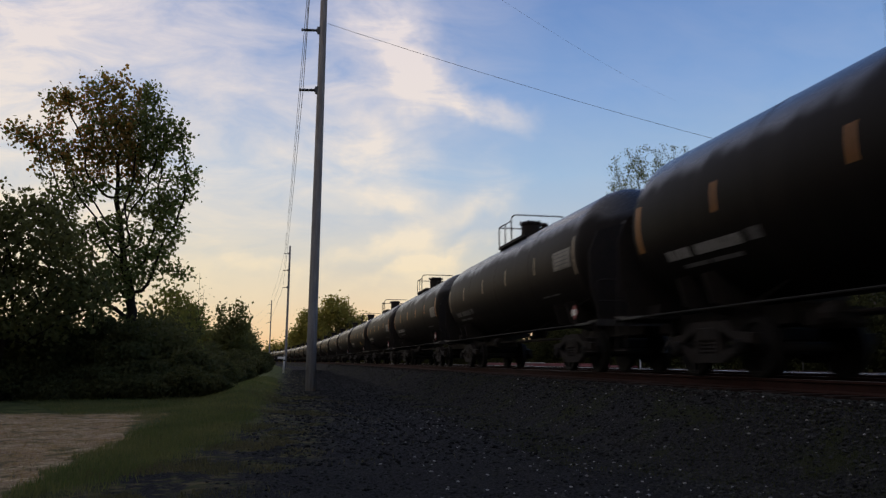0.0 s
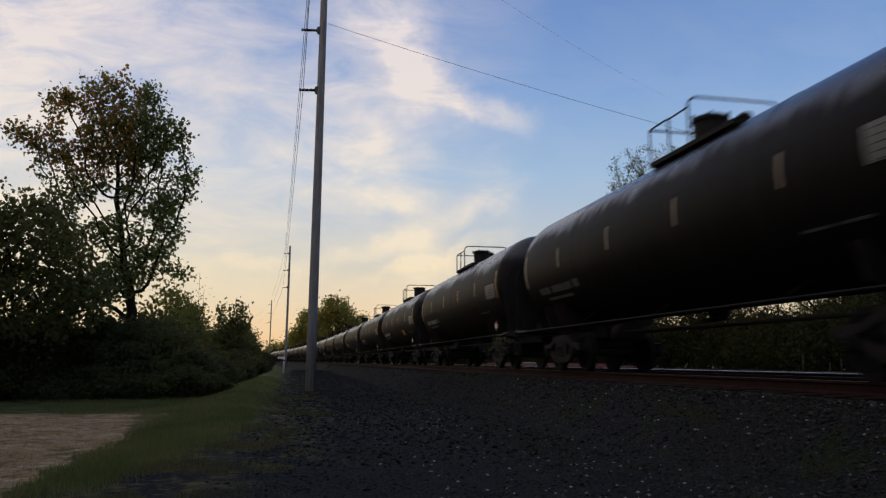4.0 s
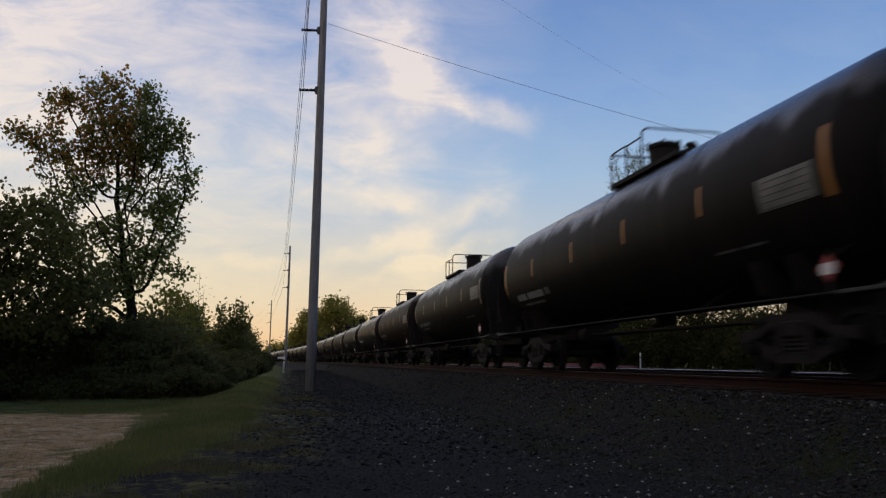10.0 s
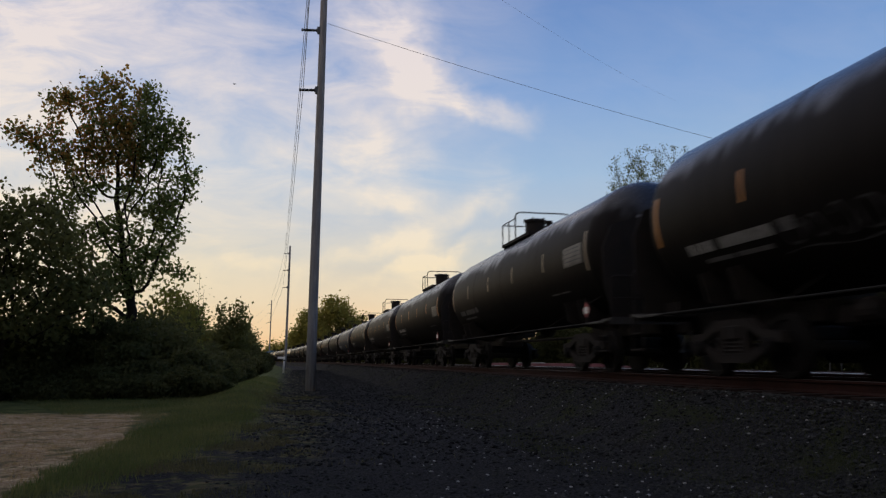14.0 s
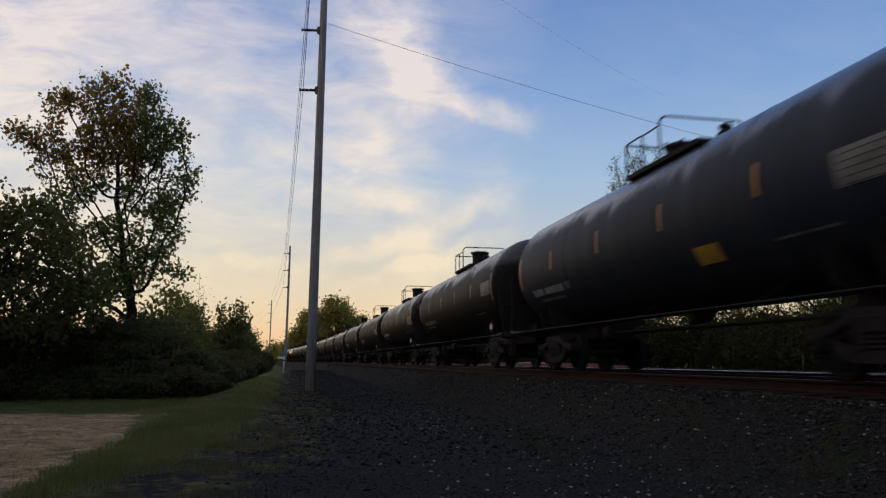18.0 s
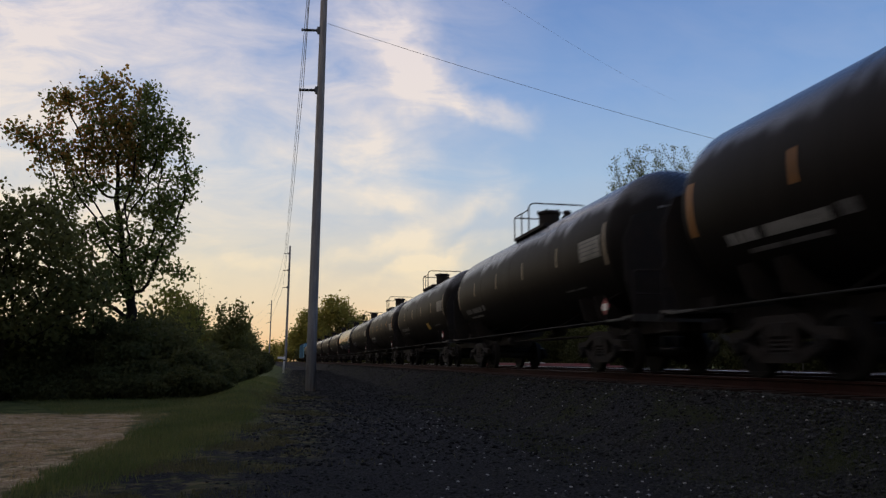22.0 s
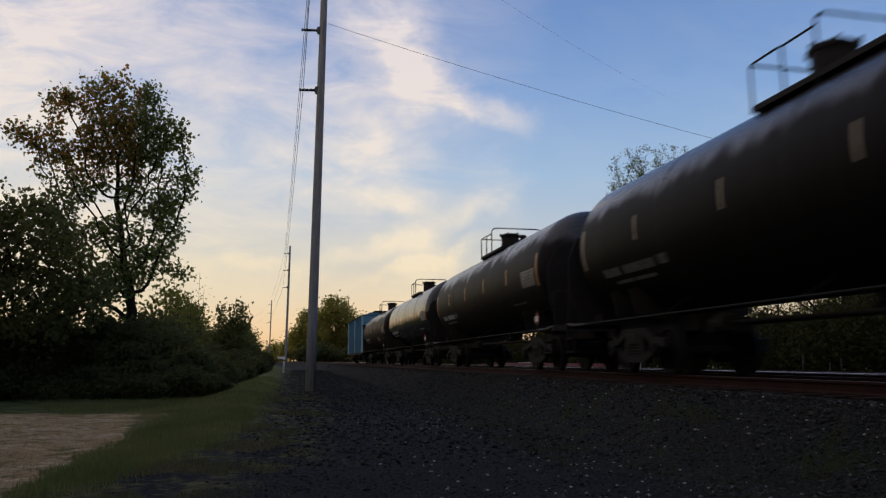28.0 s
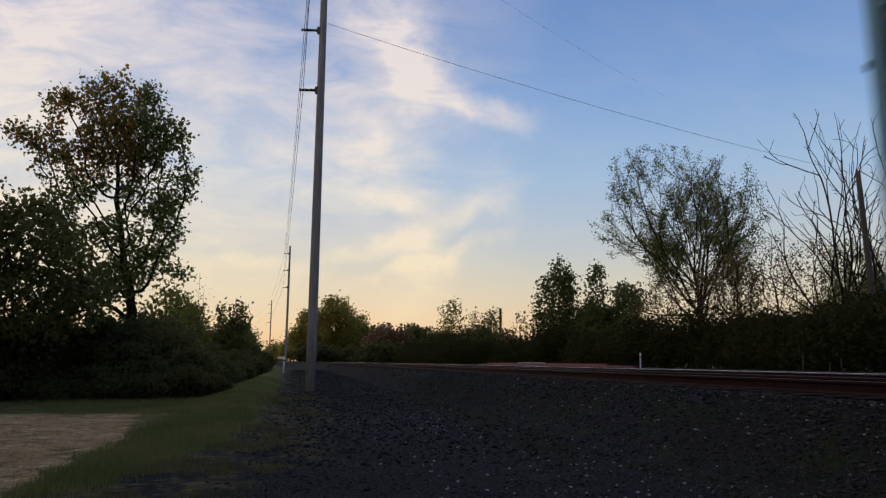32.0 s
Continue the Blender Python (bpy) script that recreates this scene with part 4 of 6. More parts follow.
    for p in spec.get("scrawl", ()):
        y, w, a = p
        srng = random.Random(int(y * 10) + 31 * i)
        letters = 5
        for k in range(letters):
            mid, wide, tall = y + w * (k + 0.5) / letters, w / letters * srng.uniform(0.3, 0.5), srng.uniform(5, 9)
            turns, start = srng.uniform(0.6, 1.3), srng.uniform(0, 6.3)
            path = [(mid + wide * math.cos(start + turns * 6.28 * q / 14) * (1 + 0.25 * math.sin(q)), a + srng.uniform(-1, 1) * 0.4 + tall * math.sin(start + turns * 6.28 * q / 14)) for q in range(15)]
            put("scrawl", stroke(path, 0.045, M["scrawl"], "scrawl"), tank, None, "faded thin spray-paint scrawl")
        path = [(y - 0.1 + (w + 0.2) * q / 12, a - 11 + 1.5 * math.sin(q * 0.8)) for q in range(13)]
        put("scrawl", stroke(path, 0.035, M["scrawl"], "scrawl"), tank, None, "faded thin spray-paint scrawl")
    for k, (xa, xb, za, zb) in enumerate(((-0.62, -0.12, 0.52, 0.62), (-0.04, 0.58, 0.52, 0.62), (-0.50, 0.50, 0.40, 0.45), (-0.55, 0.45, 0.29, 0.34))):
        put("end_lettering", cached(("head", k), lambda: head_patch(xa, xb, za, zb, M["dimwhite"], "end_lettering")), tank, None, "faint grey end lettering")
    hold = put("placard_holder", cached("holder", bracket_mesh), car, pose(0, -6.58, -0.04))
    put("placard", cached("placard", lambda: diamond_mesh(M["red"], 0.34, 0.004)), hold, None, "red diamond placard")
    put("placard_band", cached("band", lambda: wrap_band()), hold, None, "white band across the placard")
    return car


def wrap_band():
    bm = bmesh.new()
    box(bm, -1.482, -1.472, -0.105, 0.105, 1.305, 1.445)
    return from_bm("placard_band", bm, M["placard"])


def hopper_car(i):
    car = thing("hopper_car", pose(TRACK, 30 + 17 * i, RAIL), "faded blue ribbed covered hopper car with spray paint, rolling on rails", "hopper car")
    h, w, z0, z1 = 7.0, 1.55, 0.98, 4.42
    for s in (-1, 1):
        bm = bmesh.new()
        box(bm, s * (w - 0.16), s * (w - 0.12), -h, h, z0, z1 - 0.05)
        sheet = part("side_sheet", bm, M["blue"], car, "faded blue steel side sheet")
        bm = bmesh.new()
        box(bm, s * (w - 0.17), s * (w + 0.01), -h - 0.02, h + 0.02, z1 - 0.07, z1, 0.015)
        part("top_chord", bm, M["frame"], car)
        bm = bmesh.new()
        box(bm, s * (w - 0.18), s * (w - 0.01), -h, h, z0 - 0.16, z0 + 0.02, 0.015)
        part("side_sill", bm, M["frame"], car)
        for y in (5.95, 5.12, 4.25, 3.42, 2.63, 1.80, 0.96, -0.85, -1.68, -2.50, -3.40, -4.27, -5.10, -5.94):
            bm = bmesh.new()
            box(bm, s * (w - 0.125), s * w, y - 0.045, y + 0.045, z0 + 0.02, z1 - 0.1, 0.015)
            part("rib", bm, M["blue_dark"], car, "dark blue upright side rib")
        for y in (-h + 0.06, h - 0.06):
            bm = bmesh.new()
            box(bm, s * (w - 0.13), s * w, y - 0.06, y + 0.06, z0, z1 - 0.1, 0.015)
            part("corner_post", bm, M["blue"], car)
    for s in (-1, 1):
        e = s * h
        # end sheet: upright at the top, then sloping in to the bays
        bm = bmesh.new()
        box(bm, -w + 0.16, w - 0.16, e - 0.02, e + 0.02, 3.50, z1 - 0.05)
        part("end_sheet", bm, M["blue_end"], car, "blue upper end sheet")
        bm = bmesh.new()
        box(bm, -w + 0.16, w - 0.16, e - s * 0.30 - 0.02, e - s * 0.30 + 0.02, 2.60, 3.47)
        part("lower_end_sheet", bm, M["slate"], car, "dull slate-grey lower end sheet")
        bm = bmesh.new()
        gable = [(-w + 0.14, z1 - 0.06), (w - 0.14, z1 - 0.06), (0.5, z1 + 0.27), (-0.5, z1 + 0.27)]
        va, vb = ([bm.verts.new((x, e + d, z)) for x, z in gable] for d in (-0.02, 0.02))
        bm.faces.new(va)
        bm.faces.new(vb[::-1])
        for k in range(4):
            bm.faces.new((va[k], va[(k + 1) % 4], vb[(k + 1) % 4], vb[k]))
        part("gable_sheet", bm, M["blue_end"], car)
        bm = bmesh.new()
        vs = [bm.verts.new(p) for p in ((-w + 0.17, e, 3.36), (w - 0.17, e, 3.36), (w - 0.17, e - s * 2.6, 1.5), (-w + 0.17, e - s * 2.6, 1.5))]
        ws = [bm.verts.new(v.co + Vector((0, 0, -0.04))) for v in vs]
        bm.faces.new(vs)
        bm.faces.new(ws[::-1])
        for k in range(4):
            bm.faces.new((vs[k], ws[k], ws[(k + 1) % 4], vs[(k + 1) % 4]))
        part("slope_sheet", bm, M["frame"], car)
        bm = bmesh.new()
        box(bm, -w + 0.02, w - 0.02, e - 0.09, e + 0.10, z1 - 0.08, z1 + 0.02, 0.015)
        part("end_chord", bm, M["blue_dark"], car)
        bm = bmesh.new()
        box(bm, -w + 0.02, w - 0.02, e - s * 0.05, e + s * 0.07, 3.43, 3.52)
        for x in (-1.2, -0.4, 0.4, 1.2):
            tube(bm, [(x, e, 3.32), (x, e, 1.06)], 0.045, 6)
        part("end_post", bm, M["frame"], car)
        bm = bmesh.new()
        box(bm, -1.5, 1.5, e - 0.12, e + s * 0.14, 0.98, 1.08, 0.01)
        box(bm, -0.3, 0.3, e - s * 2.0, e + s * 0.62, 0.74, 1.0, 0.02)
        part("end_sill", bm, M["frame"], car)
        bm = bmesh.new()
        for x in (-1.25, -0.85):
            tube(bm, [(x, e + s * 0.06, 0.5), (x, e + s * 0.06, 3.9)], 0.016, 5)
        for k in range(8):
            tube(bm, [(-1.25, e + s * 0.06, 0.55 + k * 0.45), (-0.85, e + s * 0.06, 0.55 + k * 0.45)], 0.013, 5)
        part("ladder", bm, M["frame"], car)
        put("coupler", cached("coupler", coupler_mesh), car, pose(0, s * 7.5, 0, 0, 0, 0 if s < 0 else 180))
        put("brake_hose", cached("hose", hose_mesh), car, pose(0, s * 7.5, 0, 0, 0, 0 if s < 0 else 180))
        add_truck(car, s * 5.4)
    # shallow roof with a walkway along its ridge
    for s in (-1, 1):
        bm = bmesh.new()
        rim = [(s * (w - 0.02), z1 - 0.02), (s * 0.48, z1 + 0.31), (s * 0.48, z1 + 0.27), (s * (w - 0.02), z1 - 0.06)]
        va, vb = ([bm.verts.new((x, y, z)) for x, z in rim] for y in (-h - 0.10, h + 0.10))
        bm.faces.new(va)
        bm.faces.new(vb[::-1])
        for k in range(4):
            bm.faces.new((va[k], va[(k + 1) % 4], vb[(k + 1) % 4], vb[k]))
        part("roof_sheet", bm, M["blue_dark"], car, "dark sloping roof sheet")
    bm = bmesh.new()
    box(bm, -0.48, 0.48, -h - 0.10, h + 0.10, z1 + 0.27, z1 + 0.31)
    part("roof_ridge", bm, M["blue_dark"], car)
    bm = bmesh.new()
    box(bm, -0.38, 0.38, -h - 0.28, h + 0.28, z1 + 0.36, z1 + 0.40)
    for k in range(9):
        y = -h + 2 * h * k / 8
        box(bm, -0.36, 0.36, y - 0.03, y + 0.03, z1 + 0.30, z1 + 0.37)
    part("roof_walkway", bm, M["frame"], car, "dark grated roof walkway")
    for y in (-3.2, 0.0, 3.2):
        bm = bmesh.new()
        top = [bm.verts.new((x, y + d, 1.25)) for x, d in ((-1.3, -1.4), (1.3, -1.4), (1.3, 1.4), (-1.3, 1.4))]
        low = [bm.verts.new((x, y + d, 0.42)) for x, d in ((-0.9, -0.35), (0.9, -0.35), (0.9, 0.35), (-0.9, 0.35))]
        bm.faces.new(top)
        bm.faces.new(low[::-1])
        for k in range(4):
            bm.faces.new((top[k], low[k], low[(k + 1) % 4], top[(k + 1) % 4]))
        part("hopper_bay", bm, M["frame"], car)
    # paint on the near side

    def daub(y0, y1, a, b, mat, words, out=0.0):
        bm = bmesh.new()
        box(bm, -w + 0.118 - out, -w + 0.130, y0, y1, a, b)
        part("paint_patch", bm, M[mat], car, words)

    def spray(points, width, mat, words, out=0.004):
        """A free painted shape: a ribbon through points of (y, z) on the side sheet."""
        pts = rounded([(0, *p) for p in points], 0.14, 3)
        verts, faces = [], []
        for k, p in enumerate(pts):
            a, b = pts[max(0, k - 1)], pts[min(len(pts) - 1, k + 1)]
            d = (b - a).normalized()
            wide = width * (0.8 + 0.2 * math.sin(k * 1.7 + points[0][0] * 5))
            for q in (-0.5, 0.5):
                verts.append((-w + 0.118 - out, p.y - d.z * wide * q, p.z + d.y * wide * q))
        n = len(verts)
        verts += [(x + 0.02, y, z) for x, y, z in verts]
        for k in range(len(pts) - 1):
            faces.append((2 * k, 2 * k + 1, 2 * k + 3, 2 * k + 2))
            faces.append((2 * k, 2 * k + 2, n + 2 * k + 2, n + 2 * k))
            faces.append((2 * k + 1, 2 * k + 3, n + 2 * k + 3, n + 2 * k + 1))
        put("paint_stroke", mesh("paint_stroke", verts, faces, M[mat]), car, None, words)

    daub(6.10, 6.86, 2.25, 4.12, "black", "dark painted panel")
    spray([(6.78, 2.6), (6.62, 3.0), (6.80, 3.3), (6.60, 3.7), (6.76, 4.02)], 0.13, "yellow", "yellow spray-paint shape", 0.006)
    spray([(6.24, 2.5), (6.42, 2.8), (6.20, 3.15), (6.40, 3.5), (6.22, 3.8), (6.36, 4.0)], 0.12, "yellow", "yellow spray-paint shape", 0.006)
    daub(6.14, 6.46, 1.30, 2.4, "tan", "tan spray-paint column", 0.004)
    spray([(6.30, 1.35), (6.25, 1.7), (6.34, 2.0), (6.28, 2.45)], 0.10, "yellow", "yellow spray-paint streak", 0.008)
    daub(6.52, 6.86, 1.85, 2.22, "pale", "pale label panel", 0.004)
    daub(6.52, 6.86, 1.42, 1.80, "pale", "pale label panel", 0.004)
    daub(6.50, 6.86, 1.12, 1.38, "orange", "orange reflector", 0.004)
    for y0, y1, top in ((5.16, 5.98, 2.62), (4.36, 5.08, 2.70)):
        mid = (y0 + y1) / 2
        spray([(mid - 0.16, 1.08), (mid - 0.20, 1.8), (mid - 0.05, top)], 0.30, "tan", "tan spray-paint shape", 0.003)
        spray([(mid + 0.18, 1.08), (mid + 0.14, 1.7), (mid + 0.20, top - 0.25)], 0.32, "tan", "tan spray-paint shape", 0.004)
        spray([(mid - 0.26, 1.5), (mid, 1.25), (mid + 0.24, 1.7), (mid + 0.02, 2.1), (mid - 0.22, 2.3)], 0.05, "black", "dark thin spray-paint outline", 0.007)
        spray([(mid + 0.28, top - 0.3), (mid + 0.05, top), (mid - 0.2, top - 0.2)], 0.04, "black", "dark thin spray-paint outline", 0.007)
    daub(3.75, 4.2, 1.28, 1.62, "black", "dark stencil panel", 0.002)
    daub(3.72, 4.24, 1.08, 1.24, "orange", "orange reflector", 0.004)
    # the long faded piece: pale fill low down, blue-black shapes, a wheel-like ring and a scribble over it
    prng = random.Random(77)
    for k in range(13):
        y = 2.15 - k * 0.30
        top = 1.55 + 0.35 * math.sin(k * 1.1) ** 2
        spray([(y, 1.02), (y - 0.10 + prng.uniform(-0.1, 0.1), 1.22), (y - 0.04 + prng.uniform(-0.1, 0.1), top)], prng.uniform(0.34, 0.48), ("tan", "fill", "fill", "tan", "fill")[k % 5], "faded pale spray-paint fill", 0.002 + 0.0006 * (k % 4))
    for points, wide, mat in (
            ([(2.40, 1.55), (2.05, 1.95), (1.60, 2.05), (1.25, 1.75), (1.55, 1.45)], 0.16, "smoke"),
            ([(2.30, 1.35), (1.95, 1.62), (1.70, 1.35)], 0.13, "smoke"),
            ([(1.35, 1.50), (1.10, 1.95), (0.95, 2.28), (0.80, 1.95)], 0.15, "smoke"),
            ([(0.90, 1.70), (0.55, 1.85), (0.30, 1.72), (0.10, 1.95)], 0.26, "haze"),
            ([(0.48, 1.80), (0.42, 2.10), (0.52, 2.32), (0.36, 2.48)], 0.20, "umber"),
            ([(0.16, 1.62), (-0.05, 1.80), (-0.20, 1.55), (0.05, 1.40)], 0.12, "smoke"),
            ([(-1.30, 1.50), (-1.50, 1.75), (-1.40, 2.0)], 0.16, "haze"),
            ([(0.85, 1.25), (0.35, 1.38), (-0.15, 1.22), (-0.70, 1.34)], 0.07, "umber")):
        spray(points, wide, mat, "blurred dark spray-paint shape", 0.006)
    for r, wide, mat in ((0.40, 0.13, "smoke"), (0.22, 0.05, "umber")):
        spray([(-0.74 + r * math.cos(0.63 * k), 1.74 + r * 1.08 * math.sin(0.63 * k)) for k in range(11)], wide, mat, "round ring of dark spray paint", 0.008)
    spray([(-0.70, 2.36), (-0.85, 2.60), (-0.95, 2.38), (-1.10, 2.66), (-1.15, 2.45), (-0.90, 2.50)], 0.03, "black", "thin black spray-paint scribble", 0.008)
    for k, (y, m_) in enumerate(((4.6, 0.25), (1.40, 0.34), (-1.12, 0.62), (-3.6, 0.35), (-5.9, 0.34))):
        daub(y - m_ / 2, y + m_ / 2, 1.05, 1.22, "orange", "orange reflector", 0.006)
    daub(-4.85, -4.55, 1.35, 1.75, "placard", "white stencil box", 0.002)
    daub(-4.80, -4.60, 1.42, 1.52, "black", "dark stencil", 0.006)
    daub(-6.1, -5.7, 1.15, 1.45, "orange", "orange painted square", 0.002)
    for z in (1.55, 1.92, 2.32):
        bm = bmesh.new()
        tube(bm, rounded([(-w + 0.12, -6.82, z + 0.05), (-w + 0.04, -6.80, z + 0.05), (-w + 0.04, -6.42, z), (-w + 0.12, -6.40, z)], 0.04, 3), 0.014, 6)
        part("grab_iron", bm, M["frame"], car)
    return car


SHIFTS = {1: 0.13, 2: 0.32, 3: 0.16, 4: 0.14, 5: -0.7, 7: -0.7, 8: -0.65, 9: -0.78, 10: -0.22, 11: 0.14, 12: -0.86, 13: 0.45, 14: 0.34, 15: 0.23, 16: -0.27, 17: 0.39, 18: -0.88, 20: 0.17, 21: -0.16, 22: -0.11, 23: -0.65, 24: -0.27, 25: -0.63, 26: 0.01, 27: 0.12, 28: -0.71, 29: 0.18, 30: -0.13, 32: 0.1, 33: -0.08, 34: -0.18, 35: -0.78}
SPECS = []
for i in range(36):
    rng = random.Random(100 + i)
    s = {"words": "amber reflector strips", "shift": SHIFTS.get(i, 0.15 + rng.uniform(-0.15, 0.15)), "valve": rng.choice((0.0, 0.0, 0.25, -0.2)), "mark": "orange"}
    if i in (1, 5, 10, 13, 14, 17, 22, 26, 27, 29, 32):
        s.update(mark="pale", mark_words="weathered pale reflector strip", ink="dimwhite", words="weathered pale reflector strips")
    if i in (13, 29):
        s.update(manway=-0.95, valve=0.75)
    if i in (4, 7, 11, 21, 27, 35):
        s.update(square=True, words="amber strips and a yellow square")
    if i in (14,):
        s.update(paint="tank_brown")
    if i in (21,):
        s.update(paint="tank_grey")
    if i in (30, 34):
        s.update(paint="tank_gloss")
    if i in (15, 20, 23):
        s.update(paint="tank_streaked")
    if i in (9, 10, 16, 34):
        s.update(scrawl=((1.5, 2.2, -30), (-3.0, 1.8, -34)), words="faded spray-paint scrawls")
    if i in (11,):
        s.update(scrawl=((0.5, 3.6, -22),), words="a large faded spray-paint scrawl")
    SPECS.append(s)

CARS = [tank_car(i, s) for i, s in enumerate(SPECS)]
CARS.append(hopper_car(36))


# ---------------------------------------------------------------- pole line
def pole_mesh(h, r0, r1, mat="pole"):
    bm = bmesh.new()
    tube(bm, [(0, 0, -0.8 + (h + 0.8) * k / 6) for k in range(7)], r0, 16, True, r1)
    return from_bm("shaft", bm, M[mat], True)


def arm_mesh():
    """A post insulator that reaches out sideways, with its sheds and the clamp on the pole."""
    bm = bmesh.new()
    prof = [(-0.02, 0.09), (-0.12, 0.09), (-0.14, 0.055)]
    for k in range(8):
        prof += [(-0.18 - k * 0.06, 0.05), (-0.195 - k * 0.06, 0.085), (-0.215 - k * 0.06, 0.05)]
    prof += [(-0.70, 0.045), (-0.73, 0.07), (-0.80, 0.06)]
    lathe(bm, prof, "X", 12)
    box(bm, -0.10, 0.10, -0.09, 0.09, -0.16, 0.16, 0.02)
    return from_bm("insulator_arm", bm, M["insulator"], False)


POLES = [(0.70, 31.5), (-1.40, 122.0), (-7.7, 235.0), (-19.5, 330.0)]
ARMS = (13.25, 16.1, 18.9)


def utility_pole(x, y, big):
    z = height(x, y)
    p = thing("utility_pole", pose(x, y, z, 0, 0.46 if big else 0.5, 0), "tall weathered utility pole with sideways insulator arms", "utility pole", "poles beside the track")
    put("shaft", cached("shaft", lambda: pole_mesh(20.2, 0.22, 0.145)), p)
    for h in ARMS:
        put("insulator_arm", cached("arm", arm_mesh), p, pose(-0.16, 0, h, 0, -3, 0), "dark ribbed insulator arm")
    return p


for k, (x, y) in enumerate(POLES):
    utility_pole(x, y, k == 0)


def wire(a, b, sag, r, name="overhead_wire", label="thin dark overhead wire"):
    bm = bmesh.new()
    A, B = Vector(a), Vector(b)
    pts = [A.lerp(B, k / 24) - Vector((0, 0, 4 * sag * (k / 24) * (1 - k / 24))) for k in range(25)]
    tube(bm, pts, r, 5)
    ob = new(name, from_bm(name, bm, M["wire"]))
    return tagged(ob, label, "wire", "overhead wires")


stops = [(1.6, -46.0)] + POLES
for (xa, ya), (xb, yb) in zip(stops, stops[1:]):
    for h in ARMS:
        la, lb = (0.02 * h, 0.012 * h) if ya > 0 and ya < 40 else ((0.012 * h, 0.012 * h) if ya > 0 else (0.02 * h, 0.02 * h))
        wire((xa - 0.94 + la, ya, height(xa, ya) + h), (xb - 0.94 + lb, yb, height(xb, yb) + h), 0.9, 0.014)
# wires that cross the track
wire((1.02, 31.5, 16.48), (29.95, 33.2, 11.35), 0.35, 0.010)
wire((5.2, 20.0, 12.6), (33.0, 57.0, 24.5), 0.3, 0.0035)


# ---------------------------------------------------------------- trees
def grow(base, lobes, n, seed, step=0.45, trunk=None, crook=0.19):
    """Branches that reach for points strewn through the crown's lobes; returns nodes, parents and radii."""
    rng = np.random.RandomState(seed)
    vol = np.array([r[0] * r[1] * r[2] for _, r in lobes])
    pick = rng.choice(len(lobes), n, p=vol / vol.sum())
    u = rng.normal(size=(n, 3))
    u /= np.linalg.norm(u, axis=1, keepdims=True)
    u *= rng.rand(n, 1) ** (1 / 2.4)
    pts = np.array([lobes[i][0] for i in pick]) + u * np.array([lobes[i][1] for i in pick])
    nodes, parent = [np.array(base, float)], [-1]
    for q in trunk or ():
        q = np.array(q, float)
        k = max(1, int(np.linalg.norm(q - nodes[-1]) / step))
        a = nodes[-1]
        for j in range(1, k + 1):
            nodes.append(a + (q - a) * j / k + rng.normal(size=3) * 0.03)
            parent.append(len(nodes) - 2)
    alive = np.ones(n, bool)
    best = np.full(n, 1e9)
    near = np.zeros(n, int)
    fresh = 0
    for _ in range(140):
        N = np.array(nodes)
        d = np.linalg.norm(pts[:, None] - N[None, fresh:], axis=2)
        j = d.argmin(1)
        dj = d[np.arange(n), j]
        m = dj < best
        best[m], near[m] = dj[m], j[m] + fresh
        fresh = len(nodes)
        alive &= best > step * 1.1
        tired = np.bincount(np.array(parent[1:] or [0]), minlength=len(nodes)) >= 4
        alive &= ~tired[near]
        if not alive.any():
            break
        pull = {}
        for i in np.nonzero(alive)[0]:
            v = (pts[i] - N[near[i]]) / best[i]
            pull[near[i]] = pull.get(near[i], 0) + v
        if not pull:
            break
        for k, v in pull.items():
            l = np.linalg.norm(v)
            if l < 1e-3:
                continue
            v = v / l + rng.normal(size=3) * crook + np.array((0, 0, 0.12))
            nodes.append(N[k] + v / np.linalg.norm(v) * step)
            parent.append(k)
        if len(nodes) > 5000:
            break
    N, P = np.array(nodes), np.array(parent)
    w = np.zeros(len(N))
    kids = np.bincount(P[P >= 0], minlength=len(N))
    w[kids == 0] = 1.0
    for i in range(len(N) - 1, 0, -1):
        w[P[i]] += w[i]
    return N, P, w, kids


